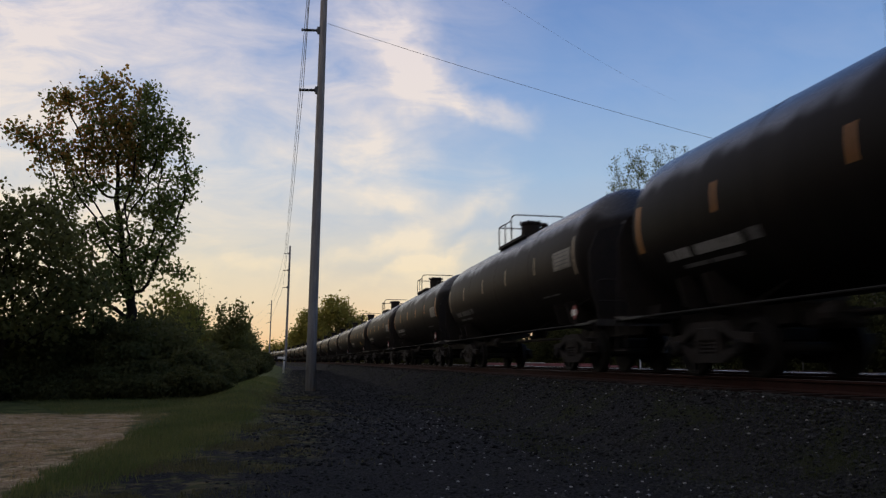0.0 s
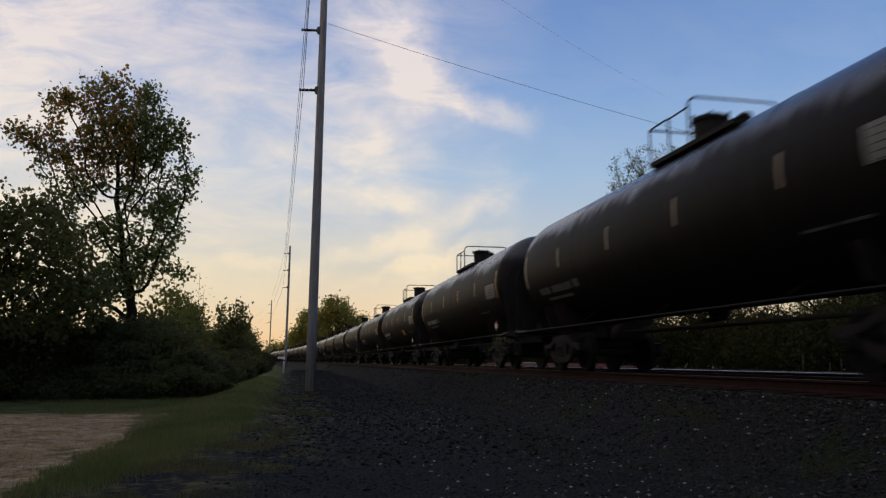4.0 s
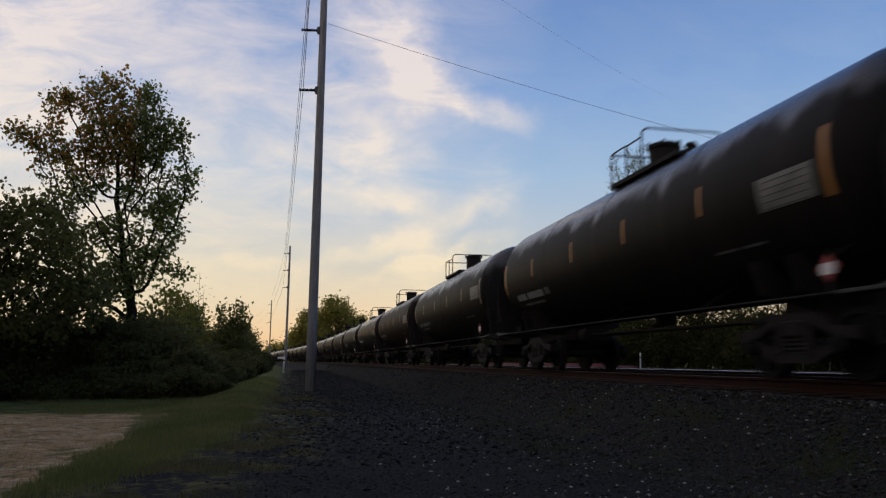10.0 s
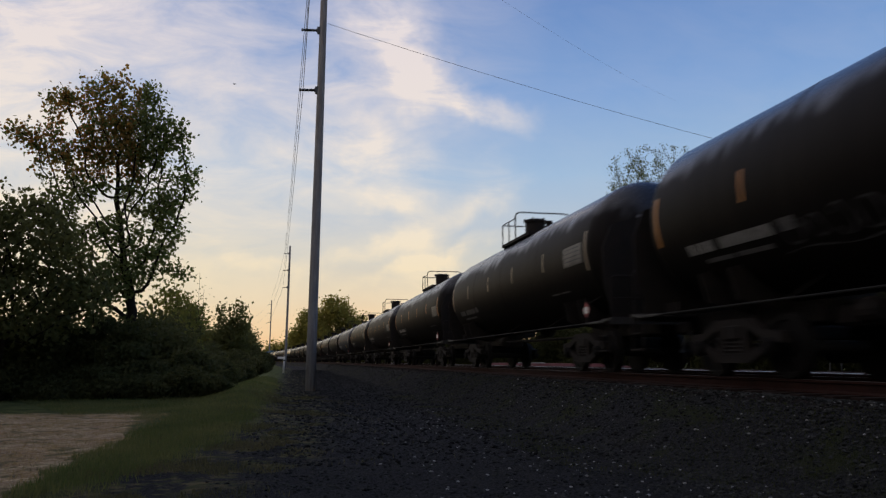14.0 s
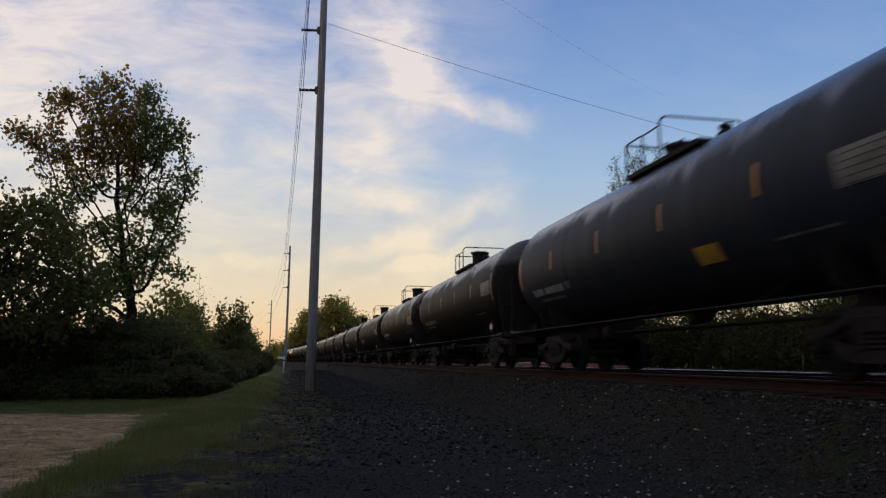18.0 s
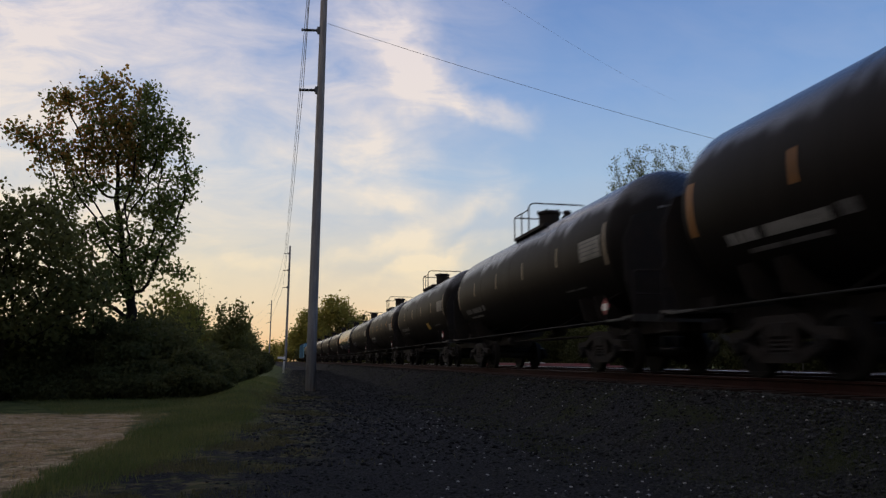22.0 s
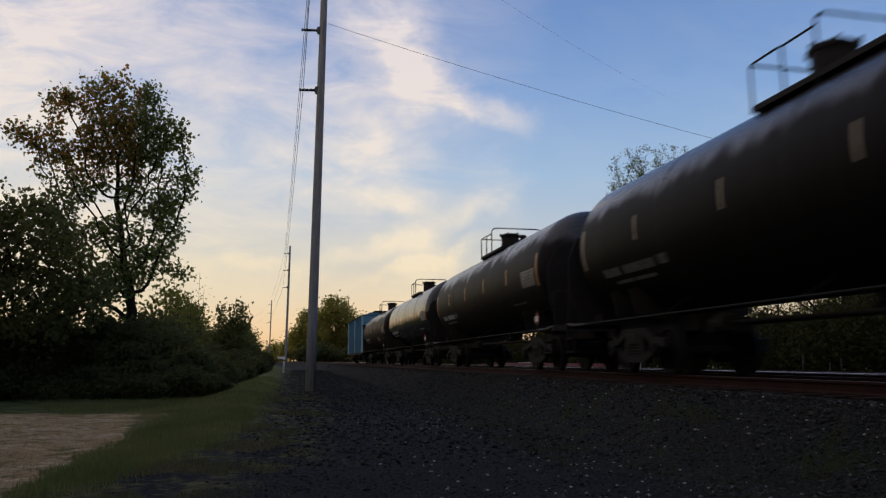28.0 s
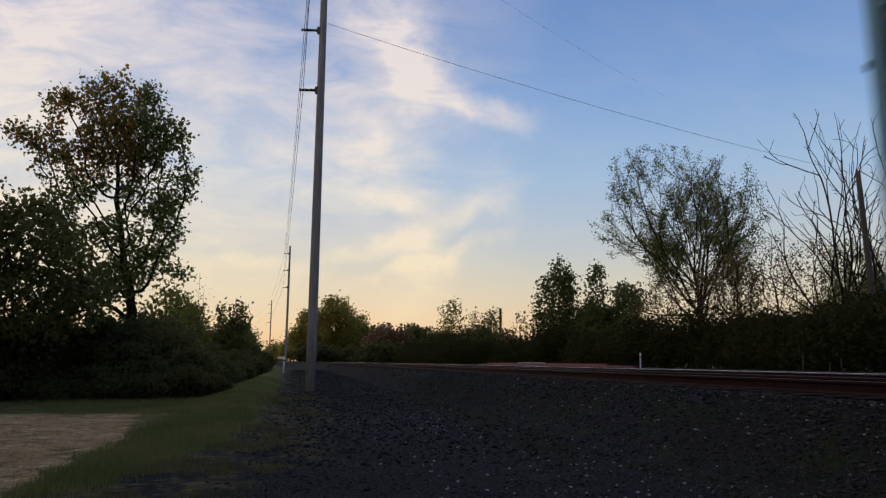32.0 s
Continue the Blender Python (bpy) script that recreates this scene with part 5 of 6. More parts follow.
def fork(base, heart, reach, seed, limbs=7, low=3.0, tilt=(8, 42), step=0.4, levels=3, lift=0.10, every=3, trunk_lean=(0, 0)):
    """A trunk that splits into upswept limbs, each with ever finer side branches, kept inside the crown (heart, reach)."""
    rng = np.random.RandomState(seed)
    nodes, parent = [np.array(base, float)], [-1]
    H, R = np.array(heart, float), np.array(reach, float)

    def inside(p):
        return (np.abs((p - H) / R) ** 2.7).sum() < 1.0

    def limb(at, d, level, most):
        d = d / np.linalg.norm(d)
        last, side = at, rng.rand() * 6.28
        n = int(most / step)
        for k in range(n):
            d = d + rng.normal(size=3) * (0.07 + 0.03 * level) + np.array((0, 0, lift))
            d /= np.linalg.norm(d)
            q = nodes[last] + d * step * (1 if level < 2 else 0.8)
            if q[2] > H[2] - R[2] * 0.6 and not inside(q):
                break
            nodes.append(q)
            parent.append(last)
            last = len(nodes) - 1
            if level < levels and k > 1 and (k % max(1, every - level) == 0) and len(nodes) < 5200:
                side += 2.4 + rng.normal() * 0.4
                u = np.cross(d, (0.31, 0.2, 0.9))
                u /= np.linalg.norm(u)
                v = np.cross(d, u)
                out = (u * math.cos(side) + v * math.sin(side)) * rng.uniform(0.55, 0.95)
                queue.append((last, d + out, level + 1, most * (1 - 0.6 * k / n) * rng.uniform(0.38, 0.6)))

    queue = []
    top = np.array(base, float) + np.array((trunk_lean[0], trunk_lean[1], low))
    n = max(2, int(low / step))
    for k in range(1, n + 1):
        nodes.append(np.array(base) + (top - np.array(base)) * k / n + rng.normal(size=3) * 0.02)
        parent.append(len(nodes) - 2)
    for k in range(limbs):
        a = 6.28 * (k + rng.uniform(-0.25, 0.25)) / limbs
        t = radians(tilt[0] + (tilt[1] - tilt[0]) * ((k * 0.618) % 1.0))
        at = len(nodes) - 1 if k == 0 else max(1, n - int(rng.rand() * n * 0.45))
        queue.append((at, np.array((math.cos(a) * math.sin(t), math.sin(a) * math.sin(t), math.cos(t))), 0, 2.2 * R[2]))
    while queue:
        limb(*queue.pop(0))
    N, P = np.array(nodes), np.array(parent)
    w = np.zeros(len(N))
    kids = np.bincount(P[P >= 0], minlength=len(N))
    w[kids == 0] = 1.0
    for i in range(len(N) - 1, 0, -1):
        w[P[i]] += w[i]
    return N, P, w, kids


def branches(N, P, w, tip, power, name, sides=5, base_flare=1.25):
    r = tip * w ** power
    verts, faces = [], []
    for i in range(1, len(N)):
        a, b = N[P[i]], N[i]
        d = b - a
        l = np.linalg.norm(d)
        d = d / l
        u = np.cross(d, (0.3, 0.9, 0.1))
        u /= np.linalg.norm(u)
        v = np.cross(d, u)
        ra, rb = min(r[P[i]], r[i] * 1.25), r[i]
        if P[i] == 0:
            ra = r[0] * base_flare
        o = len(verts)
        s = sides + 3 if r[i] > 0.08 else (sides if r[i] > 0.02 else 3)
        for c, q, rr in ((a - d * ra * 0.3, 0, ra), (b + d * rb * 0.3, 1, rb)):
            for k in range(s):
                t = 2 * math.pi * k / s
                verts.append(c + (u * math.cos(t) + v * math.sin(t)) * rr)
        for k in range(s):
            faces.append((o + k, o + (k + 1) % s, o + s + (k + 1) % s, o + s + k))
    return mesh(name, verts, faces, M["bark"], True)


def leaf_mesh(centers, sizes, mat, seed, name="crown", narrow=0.75):
    """Many small folded leaves, one island each."""
    rng = np.random.RandomState(seed)
    n = len(centers)
    a = rng.normal(size=(n, 3))
    a[:, 2] -= 0.3
    a /= np.linalg.norm(a, axis=1, keepdims=True)
    b = np.cross(a, rng.normal(size=(n, 3)))
    b /= np.linalg.norm(b, axis=1, keepdims=True)
    c = np.cross(a, b) * 0.18
    s = sizes[:, None]
    v = np.stack([centers - a * s, centers + b * s * narrow + c * s, centers + a * s, centers - b * s * narrow + c * s], 1).reshape(-1, 3)
    me = bpy.data.meshes.new(name)
    me.vertices.add(4 * n)
    me.vertices.foreach_set("co", v.ravel())
    me.loops.add(4 * n)
    me.loops.foreach_set("vertex_index", np.arange(4 * n))
    me.polygons.add(n)
    me.polygons.foreach_set("loop_start", np.arange(0, 4 * n, 4))
    me.update()
    me.validate()
    me.materials.append(mat)
    return me


def tree(base, lobes, n, seed, label, leaves=8, size=0.09, spread=0.3, mat="leaf", mat2=None, tip=0.012, power=0.5, step=0.45, trunk=None, name="tree", top_share=0.0, bare=0.0, crook=0.19, grown=None):
    N, P, w, kids = grown or grow(base, lobes, n, seed, step, trunk, crook)
    t = thing(name, pose(*base), label, "tree" if name == "tree" else name, kind="")
    o = np.array(base)
    put("trunk", branches(N - o, P, w, tip, power, "trunk"), t)
    rng = np.random.RandomState(seed + 7)
    ends = np.nonzero(w <= 4)[0]
    if bare:
        ends = ends[rng.rand(len(ends)) > bare]
    if leaves and len(ends):
        c = np.repeat(N[ends], leaves, 0) + rng.normal(size=(len(ends) * leaves, 3)) * spread
        c -= o
        z = size * (0.6 + 0.8 * rng.rand(len(c)))
        if mat2:
            hi = (c[:, 2] > np.percentile(c[:, 2], 100 * (1 - top_share))) & (rng.rand(len(c)) < 0.6) & (c[:, 0] < np.percentile(c[:, 0], 68))
            put("crown", leaf_mesh(c[~hi], z[~hi], M[mat], seed), t)
            put("rusty_crown", leaf_mesh(c[hi], z[hi], M[mat2], seed + 1), t, None, "rust-coloured young leaves")
        else:
            put("crown", leaf_mesh(c, z, M[mat], seed), t)
    return t


def shrub(x, y, rx, ry, h, n, seed, mat="leaf_dark", size=0.11, label="dense dark green shrub", name="shrub", rough=0.35, base=None, stems=10):
    """A bush: stems from the ground and leaves in uneven clumps, densest at its surface."""
    rng = np.random.RandomState(seed)
    z0 = height(x, y) if base is None else base
    t = thing(name, pose(x, y, z0), label, "shrub")
    bm = bmesh.new()
    k = int(14 + h * 5)
    ang = rng.rand(k) * 2 * math.pi
    rad = np.sqrt(rng.rand(k)) * 0.85
    clump = np.stack([rx * rad * np.cos(ang), ry * rad * np.sin(ang), h * (0.25 + 0.7 * rng.rand(k) * (1 - rad ** 2 * 0.7))], 1)
    for c in clump[:stems]:
        tube(bm, [(c[0] * 0.3, c[1] * 0.3, -0.1), (c[0] * 0.6, c[1] * 0.6, c[2] * 0.5), tuple(c)], 0.03, 4, True, 0.008)
    part("woody_base", bm, M["bark"], t)
    i = rng.randint(0, k, n)
    u = rng.normal(size=(n, 3))
    u /= np.linalg.norm(u, axis=1, keepdims=True)
    u *= (0.35 + 0.65 * rng.rand(n, 1) ** 0.5)
    size_of = np.minimum(rx, ry) * (0.30 + rough * rng.rand(k))
    c = clump[i] + u * size_of[i][:, None] * np.array((1.15, 1.15, 0.9))
    c[:, 2] = np.abs(c[:, 2]) * 0.98 + 0.02
    put("leaves", leaf_mesh(c, size * (0.6 + 0.8 * rng.rand(n)), M[mat], seed), t)
    return t


# big tree beside the field, with its forked trunk
tree((-6.05, 29.5, 0.0), [((-7.2, 29.2, 9.7), (1.25, 1.2, 1.1)), ((-9.9, 28.6, 9.5), (0.95, 0.8, 0.45)), ((-9.0, 28.8, 9.1), (0.8, 0.8, 0.5)), ((-8.8, 28.9, 11.0), (0.8, 0.8, 0.5)), ((-7.6, 29.1, 11.5), (0.75, 0.75, 0.8)), ((-6.9, 29.2, 12.2), (0.4, 0.4, 0.5)), ((-6.0, 29.4, 11.3), (0.6, 0.7, 0.9)), ((-5.1, 29.6, 10.2), (0.7, 0.8, 0.7)), ((-4.5, 29.6, 8.3), (0.5, 0.7, 1.1)), ((-5.7, 29.4, 9.0), (0.6, 0.8, 0.7)), ((-6.4, 29.3, 7.7), (0.9, 1.0, 0.9)), ((-7.9, 29.0, 8.0), (0.7, 0.8, 0.8)), ((-6.9, 29.2, 6.1), (0.9, 1.0, 0.9)), ((-4.9, 29.6, 6.2), (0.5, 0.7, 0.7)), ((-6.7, 29.3, 4.3), (1.2, 1.1, 0.9)), ((-4.6, 29.6, 4.7), (0.4, 0.5, 0.45)), ((-5.3, 29.5, 7.2), (0.9, 0.9, 0.9)), ((-5.6, 29.4, 5.3), (0.8, 0.9, 0.9)), ((-6.6, 29.2, 9.9), (1.6, 1.2, 1.5)), ((-8.2, 28.9, 5.6), (0.8, 0.8, 0.9)), ((-8.3, 29.0, 7.7), (0.9, 0.9, 0.9)), ((-7.9, 29.0, 9.0), (0.9, 0.8, 0.8)), ((-8.7, 28.9, 6.5), (0.7, 0.8, 0.8)), ((-8.0, 28.9, 3.6), (0.9, 0.8, 0.8))], 4100, 11,
     "tall spring tree with open crown, green and rust leaves", leaves=34, size=0.072, spread=0.18, mat="leaf", mat2="leaf_rust", top_share=0.55, tip=0.013, power=0.50, step=0.34, trunk=[(-6.0, 29.5, 1.6), (-6.1, 29.5, 3.2)])
# denser tree in front of it
tree((-9.2, 25.6, 0.0), [((-8.6, 25.2, 5.1), (1.3, 1.5, 1.4)), ((-10.2, 25.2, 4.9), (1.5, 1.5, 2.0)), ((-7.5, 25.5, 4.6), (0.8, 1.1, 1.1)), ((-8.6, 25.4, 2.9), (1.9, 1.5, 1.3)), ((-6.9, 25.9, 3.2), (0.9, 1.0, 1.0))], 1100, 12,
     "dense dark tree at the edge of the field", leaves=27, size=0.09, spread=0.23, mat="leaf_dark", tip=0.011, power=0.44, step=0.36, trunk=[(-9.2, 25.6, 1.5)])

# the brush at the foot of the trees, back to the bend
rng = random.Random(5)
for k in range(9):
    x = -11.6 + k * 0.98
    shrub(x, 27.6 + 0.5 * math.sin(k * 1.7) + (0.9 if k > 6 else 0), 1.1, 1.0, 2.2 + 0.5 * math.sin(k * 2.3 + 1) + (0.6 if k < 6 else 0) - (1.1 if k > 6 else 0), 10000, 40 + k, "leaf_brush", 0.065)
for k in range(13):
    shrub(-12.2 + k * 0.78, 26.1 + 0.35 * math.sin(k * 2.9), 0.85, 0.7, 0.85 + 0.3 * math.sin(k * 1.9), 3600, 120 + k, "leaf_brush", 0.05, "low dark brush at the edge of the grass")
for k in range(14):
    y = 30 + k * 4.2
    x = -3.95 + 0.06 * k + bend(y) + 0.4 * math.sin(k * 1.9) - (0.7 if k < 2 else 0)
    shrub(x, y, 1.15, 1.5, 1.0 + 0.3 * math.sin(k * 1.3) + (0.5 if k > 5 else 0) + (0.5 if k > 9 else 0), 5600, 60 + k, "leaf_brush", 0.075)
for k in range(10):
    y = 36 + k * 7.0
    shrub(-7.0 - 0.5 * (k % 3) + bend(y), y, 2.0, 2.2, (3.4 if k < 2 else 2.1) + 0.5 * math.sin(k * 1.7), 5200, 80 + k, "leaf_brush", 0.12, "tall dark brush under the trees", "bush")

# trees farther along the left of the line
for k, (x, y, h, r, mat) in enumerate(((-10.2, 62, 8.0, 2.3, "leaf_olive"), (-11.5, 76, 8.2, 2.6, "leaf_olive"), (-9.1, 76, 7.4, 0.9, "leaf_olive"), (-7.15, 75, 7.0, 1.05, "leaf_dark"), (-5.6, 75, 6.9, 1.15, "leaf_dark"), (-14, 100, 9, 3, "leaf_dark"), (-8.0, 120, 6.6, 2.6, "leaf_dark"), (-9.5, 145, 7.0, 3, "leaf_dark"), (-15, 180, 9, 4, "leaf_dark"), (-24, 230, 11, 6, "leaf_dark"))):
    tree((x, y, 0.0), [((x, y, h * 0.72), (r * 0.75, r * 0.75, h * 0.26)), ((x - r * 0.4, y, h * 0.42), (r * 0.8, r, h * 0.28)), ((x + r * 0.5, y, h * 0.45), (r * 0.6, r * 0.7, h * 0.26))], 330, 100 + k,
         "dark tree beside the bend of the line", leaves=70 if mat == "leaf_dark" else 20, size=0.16, spread=0.42, mat=mat, step=0.7, trunk=[(x, y, h * 0.25)])
for x in (-7.9, -7.55):
    tree((x, 62, 0.0), [((x + 0.1, 62, 4.6), (0.45, 0.4, 1.0))], 40, 150, "thin bare sapling with few leaves", leaves=5, size=0.08, spread=0.3, step=0.5, trunk=[(x + 0.05, 62, 4.0), (x + 0.12, 62, 8.4 if x < -7.7 else 7.0)])

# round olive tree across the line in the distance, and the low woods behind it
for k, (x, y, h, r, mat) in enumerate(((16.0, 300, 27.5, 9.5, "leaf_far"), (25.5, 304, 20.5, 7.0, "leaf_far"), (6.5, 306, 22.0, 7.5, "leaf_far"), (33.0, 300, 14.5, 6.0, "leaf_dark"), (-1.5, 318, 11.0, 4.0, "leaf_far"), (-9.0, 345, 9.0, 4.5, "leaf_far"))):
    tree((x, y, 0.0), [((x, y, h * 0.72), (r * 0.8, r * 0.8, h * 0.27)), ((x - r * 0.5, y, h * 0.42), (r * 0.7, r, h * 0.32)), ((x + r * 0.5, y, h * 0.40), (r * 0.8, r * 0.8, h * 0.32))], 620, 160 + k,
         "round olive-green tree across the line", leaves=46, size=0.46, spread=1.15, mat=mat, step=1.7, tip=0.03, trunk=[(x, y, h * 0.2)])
for k in range(8):
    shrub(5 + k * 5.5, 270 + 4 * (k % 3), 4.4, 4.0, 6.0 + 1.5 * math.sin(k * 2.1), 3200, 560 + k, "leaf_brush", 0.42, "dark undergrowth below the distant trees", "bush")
for k in range(12):
    shrub(17 + k * 4.2, 165 + 3 * (k % 3), 3.4, 3.2, 4.2 + 1.2 * math.sin(k * 2.1), 3600, 180 + k, "leaf_brush", 0.30, "dark undergrowth at the edge of the distant woods", "bush")

# the hedge and woods beyond the second track
rng = random.Random(9)
for k in range(34):
    y = 160 - k * 4.4
    x = 24.5 + bend(y) + rng.uniform(-1.5, 1.5) + 3 * math.sin(y * 0.05)
    h = (3.2 + 0.6 * math.sin(y * 0.31)) * (1.25 if y > 100 else 1.0) * (1.21 if y < 66 else 1)
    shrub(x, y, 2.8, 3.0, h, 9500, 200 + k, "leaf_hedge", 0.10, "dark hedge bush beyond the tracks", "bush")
for k in range(10):
    shrub(24 + k * 8, 190 + 6 * (k % 3), 6, 5, (10.5, 11.5, 9.5, 11, 8.5, 7.0, 8.5, 9, 10, 9)[k], 5200, 240 + k, "leaf_dark" if k % 2 else "leaf_pink", 0.42, "distant dark woods bush", "bush")
for k, (x, y, h, r, lv, mat) in enumerate(((42.2, 195, 18.0, 4.2, 16, "leaf_olive"), (48.6, 195, 15.6, 2.2, 16, "leaf_dark"), (53.4, 195, 16.0, 3.2, 20, "leaf_dark"), (26.6, 70.5, 11.6, 2.7, 40, "leaf_mid"), (29.6, 68, 10.8, 1.5, 34, "leaf_mid"), (31.4, 65, 8.8, 2.2, 40, "leaf_mid"), (28.6, 66, 7.0, 2.2, 36, "leaf_mid"), (23.5, 74, 6.4, 1.8, 6, "leaf_pink"))):
    tree((x, y, 0.3), [((x, y, h * 0.74), (r * 0.7, r * 0.7, h * 0.26)), ((x - r * 0.4, y, h * 0.45), (r * 0.7, r, h * 0.26)), ((x + r * 0.5, y, h * 0.4), (r * 0.7, r * 0.8, h * 0.26))], 420, 260 + k,
         "spring tree in the woods beyond the tracks", leaves=lv, size=0.15 if y < 100 else 0.28, spread=0.35 if y < 100 else 0.8, mat=mat, step=0.6 if y < 100 else 1.1, trunk=[(x, y, h * 0.22)])
p = thing("utility_pole", pose(55.9, 195.0, 0.0, 0, 0.5, 0), "far plain wooden pole beyond the woods", "utility pole")
put("shaft", cached("far_plain", lambda: pole_mesh(15.8, 0.42, 0.34, "old_pole")), p)

# the wide budding tree and the bare ones
spot = (31.0, 51.5, 0.3)
tree(spot, None, 0, 31, "wide spring tree with fine branches and small budding leaves", leaves=17, size=0.056, spread=0.18, mat="leaf_mid", tip=0.011, power=0.50,
     grown=fork(spot, (29.2, 52.4, 11.9), (7.0, 6.6, 6.4), 35, 11, 5.0, (6, 54), 0.42, 3, 0.04, 3))
for k, (x, y, heart, reach, limbs) in enumerate((
        (32.6, 38.0, (31.0, 39.2, 10.8), (4.2, 4.0, 6.6), 6),
        (33.5, 37.0, (33.4, 37.2, 11.2), (3.0, 3.0, 6.4), 5),
        (34.8, 35.8, (35.2, 35.6, 11.0), (3.2, 3.2, 6.4), 5))):
    tree((x, y, 0.3), None, 0, 320 + k, "bare dark tree with upswept branches", leaves=0, tip=0.016, power=0.52,
         grown=fork((x, y, 0.3), heart, reach, 320 + k, limbs, 2.6, (8, 46), 0.40, 3, 0.035, 5))
for k, (x, y, h, mat) in enumerate(((30.0, 45.0, 9.2, "leaf_pink"), (32.0, 43.6, 10.4, "leaf_pink"), (28.0, 47.0, 7.8, "leaf_pink"), (26.4, 49.5, 7.4, "leaf_pink"), (33.4, 41.5, 9.8, "leaf_pink"), (34.8, 40.0, 9.2, "leaf_olive"), (36.4, 38.0, 9.0, "leaf_pink"), (31.0, 46.5, 9.6, "leaf_olive"), (35.6, 38.6, 7.2, "leaf_dark"), (31.6, 40.5, 5.2, "leaf_dark"), (33.0, 38.8, 6.4, "leaf_dark"), (34.6, 37.0, 6.8, "leaf_dark"), (36.0, 35.4, 6.0, "leaf_dark"))):
    tree((x, y, 0.3), [((x, y, h * 0.68), (1.9, 1.9, h * 0.30)), ((x + 0.4, y, h * 0.35), (1.7, 1.7, h * 0.22))], 620, 340 + k, "thin young tree with sparse reddish buds" if mat == "leaf_pink" else "thin dark young tree in the woods", leaves=8 if mat == "leaf_pink" else 20, size=0.07, spread=0.22, mat=mat, step=0.42, trunk=[(x, y, h * 0.15)])

for k, (x, y, h) in enumerate(((29.6, 38.6, 3.8), (31.4, 38.4, 4.6), (33.2, 36.6, 5.2), (34.8, 34.8, 5.4), (36.4, 33.2, 5.0), (33.0, 34.4, 4.2), (28.0, 41.5, 3.4))):
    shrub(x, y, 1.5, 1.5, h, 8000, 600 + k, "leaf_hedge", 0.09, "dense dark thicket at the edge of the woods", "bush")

# unseen woods that close the place at side and behind, added to darken reflections
for k, (x, y, h) in enumerate(((-18.2, 28.5, 13.5), (-20.0, 23.5, 14.0), (-19.0, 18.0, 13.0), (-20.5, 12.5, 14.0), (-19.4, 7.0, 13.0), (-20.6, 1.5, 14.0), (-19.6, -4.5, 13.0), (-20.6, -10.0, 14.0))):
    tree((x, y, 0.0), [((x, y, h * 0.74), (2.7, 2.9, h * 0.24)), ((x - 0.8, y - 0.6, h * 0.46), (3.1, 3.2, h * 0.24)), ((x + 0.5, y + 0.8, h * 0.24), (2.8, 3.0, h * 0.18))], 300, 700 + k,
         "tall dark tree out of view, added to darken tank reflections", leaves=44, size=0.30, spread=0.55, mat="leaf_dark", step=0.8, trunk=[(x, y, h * 0.2)])
# more unseen bushes round the back, added to hold off skylight
for k in range(8, 22):
    a = radians(118 + k * 7.2)
    x, y = 26 * math.cos(a) - 2, 30 * math.sin(a)
    if x > 2:
        break
    shrub(x - 3, y, 3.6, 3.6, 7.5 + 1.5 * math.sin(k * 1.7), 3000, 400 + k, "leaf_dark", 0.42, "dark wall of trees out of view, added to block skylight", "bush")

# plain wooden pole by the woods
p = thing("utility_pole", pose(30.33, 33.2, 0.3, 0, -2.05, 0), "plain dark wooden pole beside the woods", "utility pole")
put("shaft", cached("plain", lambda: pole_mesh(11.2, 0.19, 0.13, "old_pole")), p)


def marker(x, y, h, r, name, label, z=None, mat="placard"):
    t = thing(name, pose(x, y, height(x, y) if z is None else z, 0, 2, 0), label, "marker post")
    bm = bmesh.new()
    lathe(bm, [(-0.2, r), (h - 0.03, r), (h, r * 0.7)], "Z", 10)
    part("post", bm, M[mat], t, smooth=True)
    bm = bmesh.new()
    lathe(bm, [(h * 0.72, r * 1.08), (h * 0.80, r * 1.08)], "Z", 10)
    part("band", bm, M["insulator"], t)


marker(-0.85, 62.5, 1.4, 0.07, "marker_post", "white marker post with a small board beside the lane")
bm = bmesh.new()
box(bm, -0.55, -0.06, -0.02, 0.02, 1.18, 1.36, 0.01)
board = part("board", bm, M["placard"], bpy.data.objects["marker_post"], "small white board")
marker(14.6, 29.2, 0.80, 0.035, "marker_post", "white marker post beside the second track")

for x, y, h in ((21.9, 28.4, 1.35), (22.6, 27.6, 0.95), (23.0, 27.4, 1.15)):
    marker(x, y, h, 0.03, "fence_post", "short grey post before the dark hedge", mat="bright")

# red bars on blocks past the second track, invented for an unidentified red line
p = thing("red_line_stack", pose(16.5, 49.0, height(16.5, 49.0)), "low stack of red bars added for an unidentified red line", "steel bars")
for k, (a, b, dx, z) in enumerate(((-15.5, 15.0, 0.0, 0.0), (-14.0, 13.5, 0.30, 0.0), (-12.0, 12.5, 0.12, 0.10))):
    bm = bmesh.new()
    box(bm, dx - 0.12, dx + 0.12, a, b, 0.56 + z, 0.70 + z, 0.015)
    part("bar", bm, M["red_steel"], p)
for k in range(6):
    bm = bmesh.new()
    box(bm, -0.3, 0.6, -13 + k * 5 - 0.15, -13 + k * 5 + 0.15, -0.25, 0.56, 0.02)
    part("block", bm, M["tie"], p, "dark timber block")
bm = bmesh.new()
box(bm, -0.06, 0.10, -2.0, 3.6, 0.80, 0.835, 0.01)
part("pale_strip", bm, M["placard"], p, "pale strip lying on top")

# ---------------------------------------------------------------- loose stones and grass


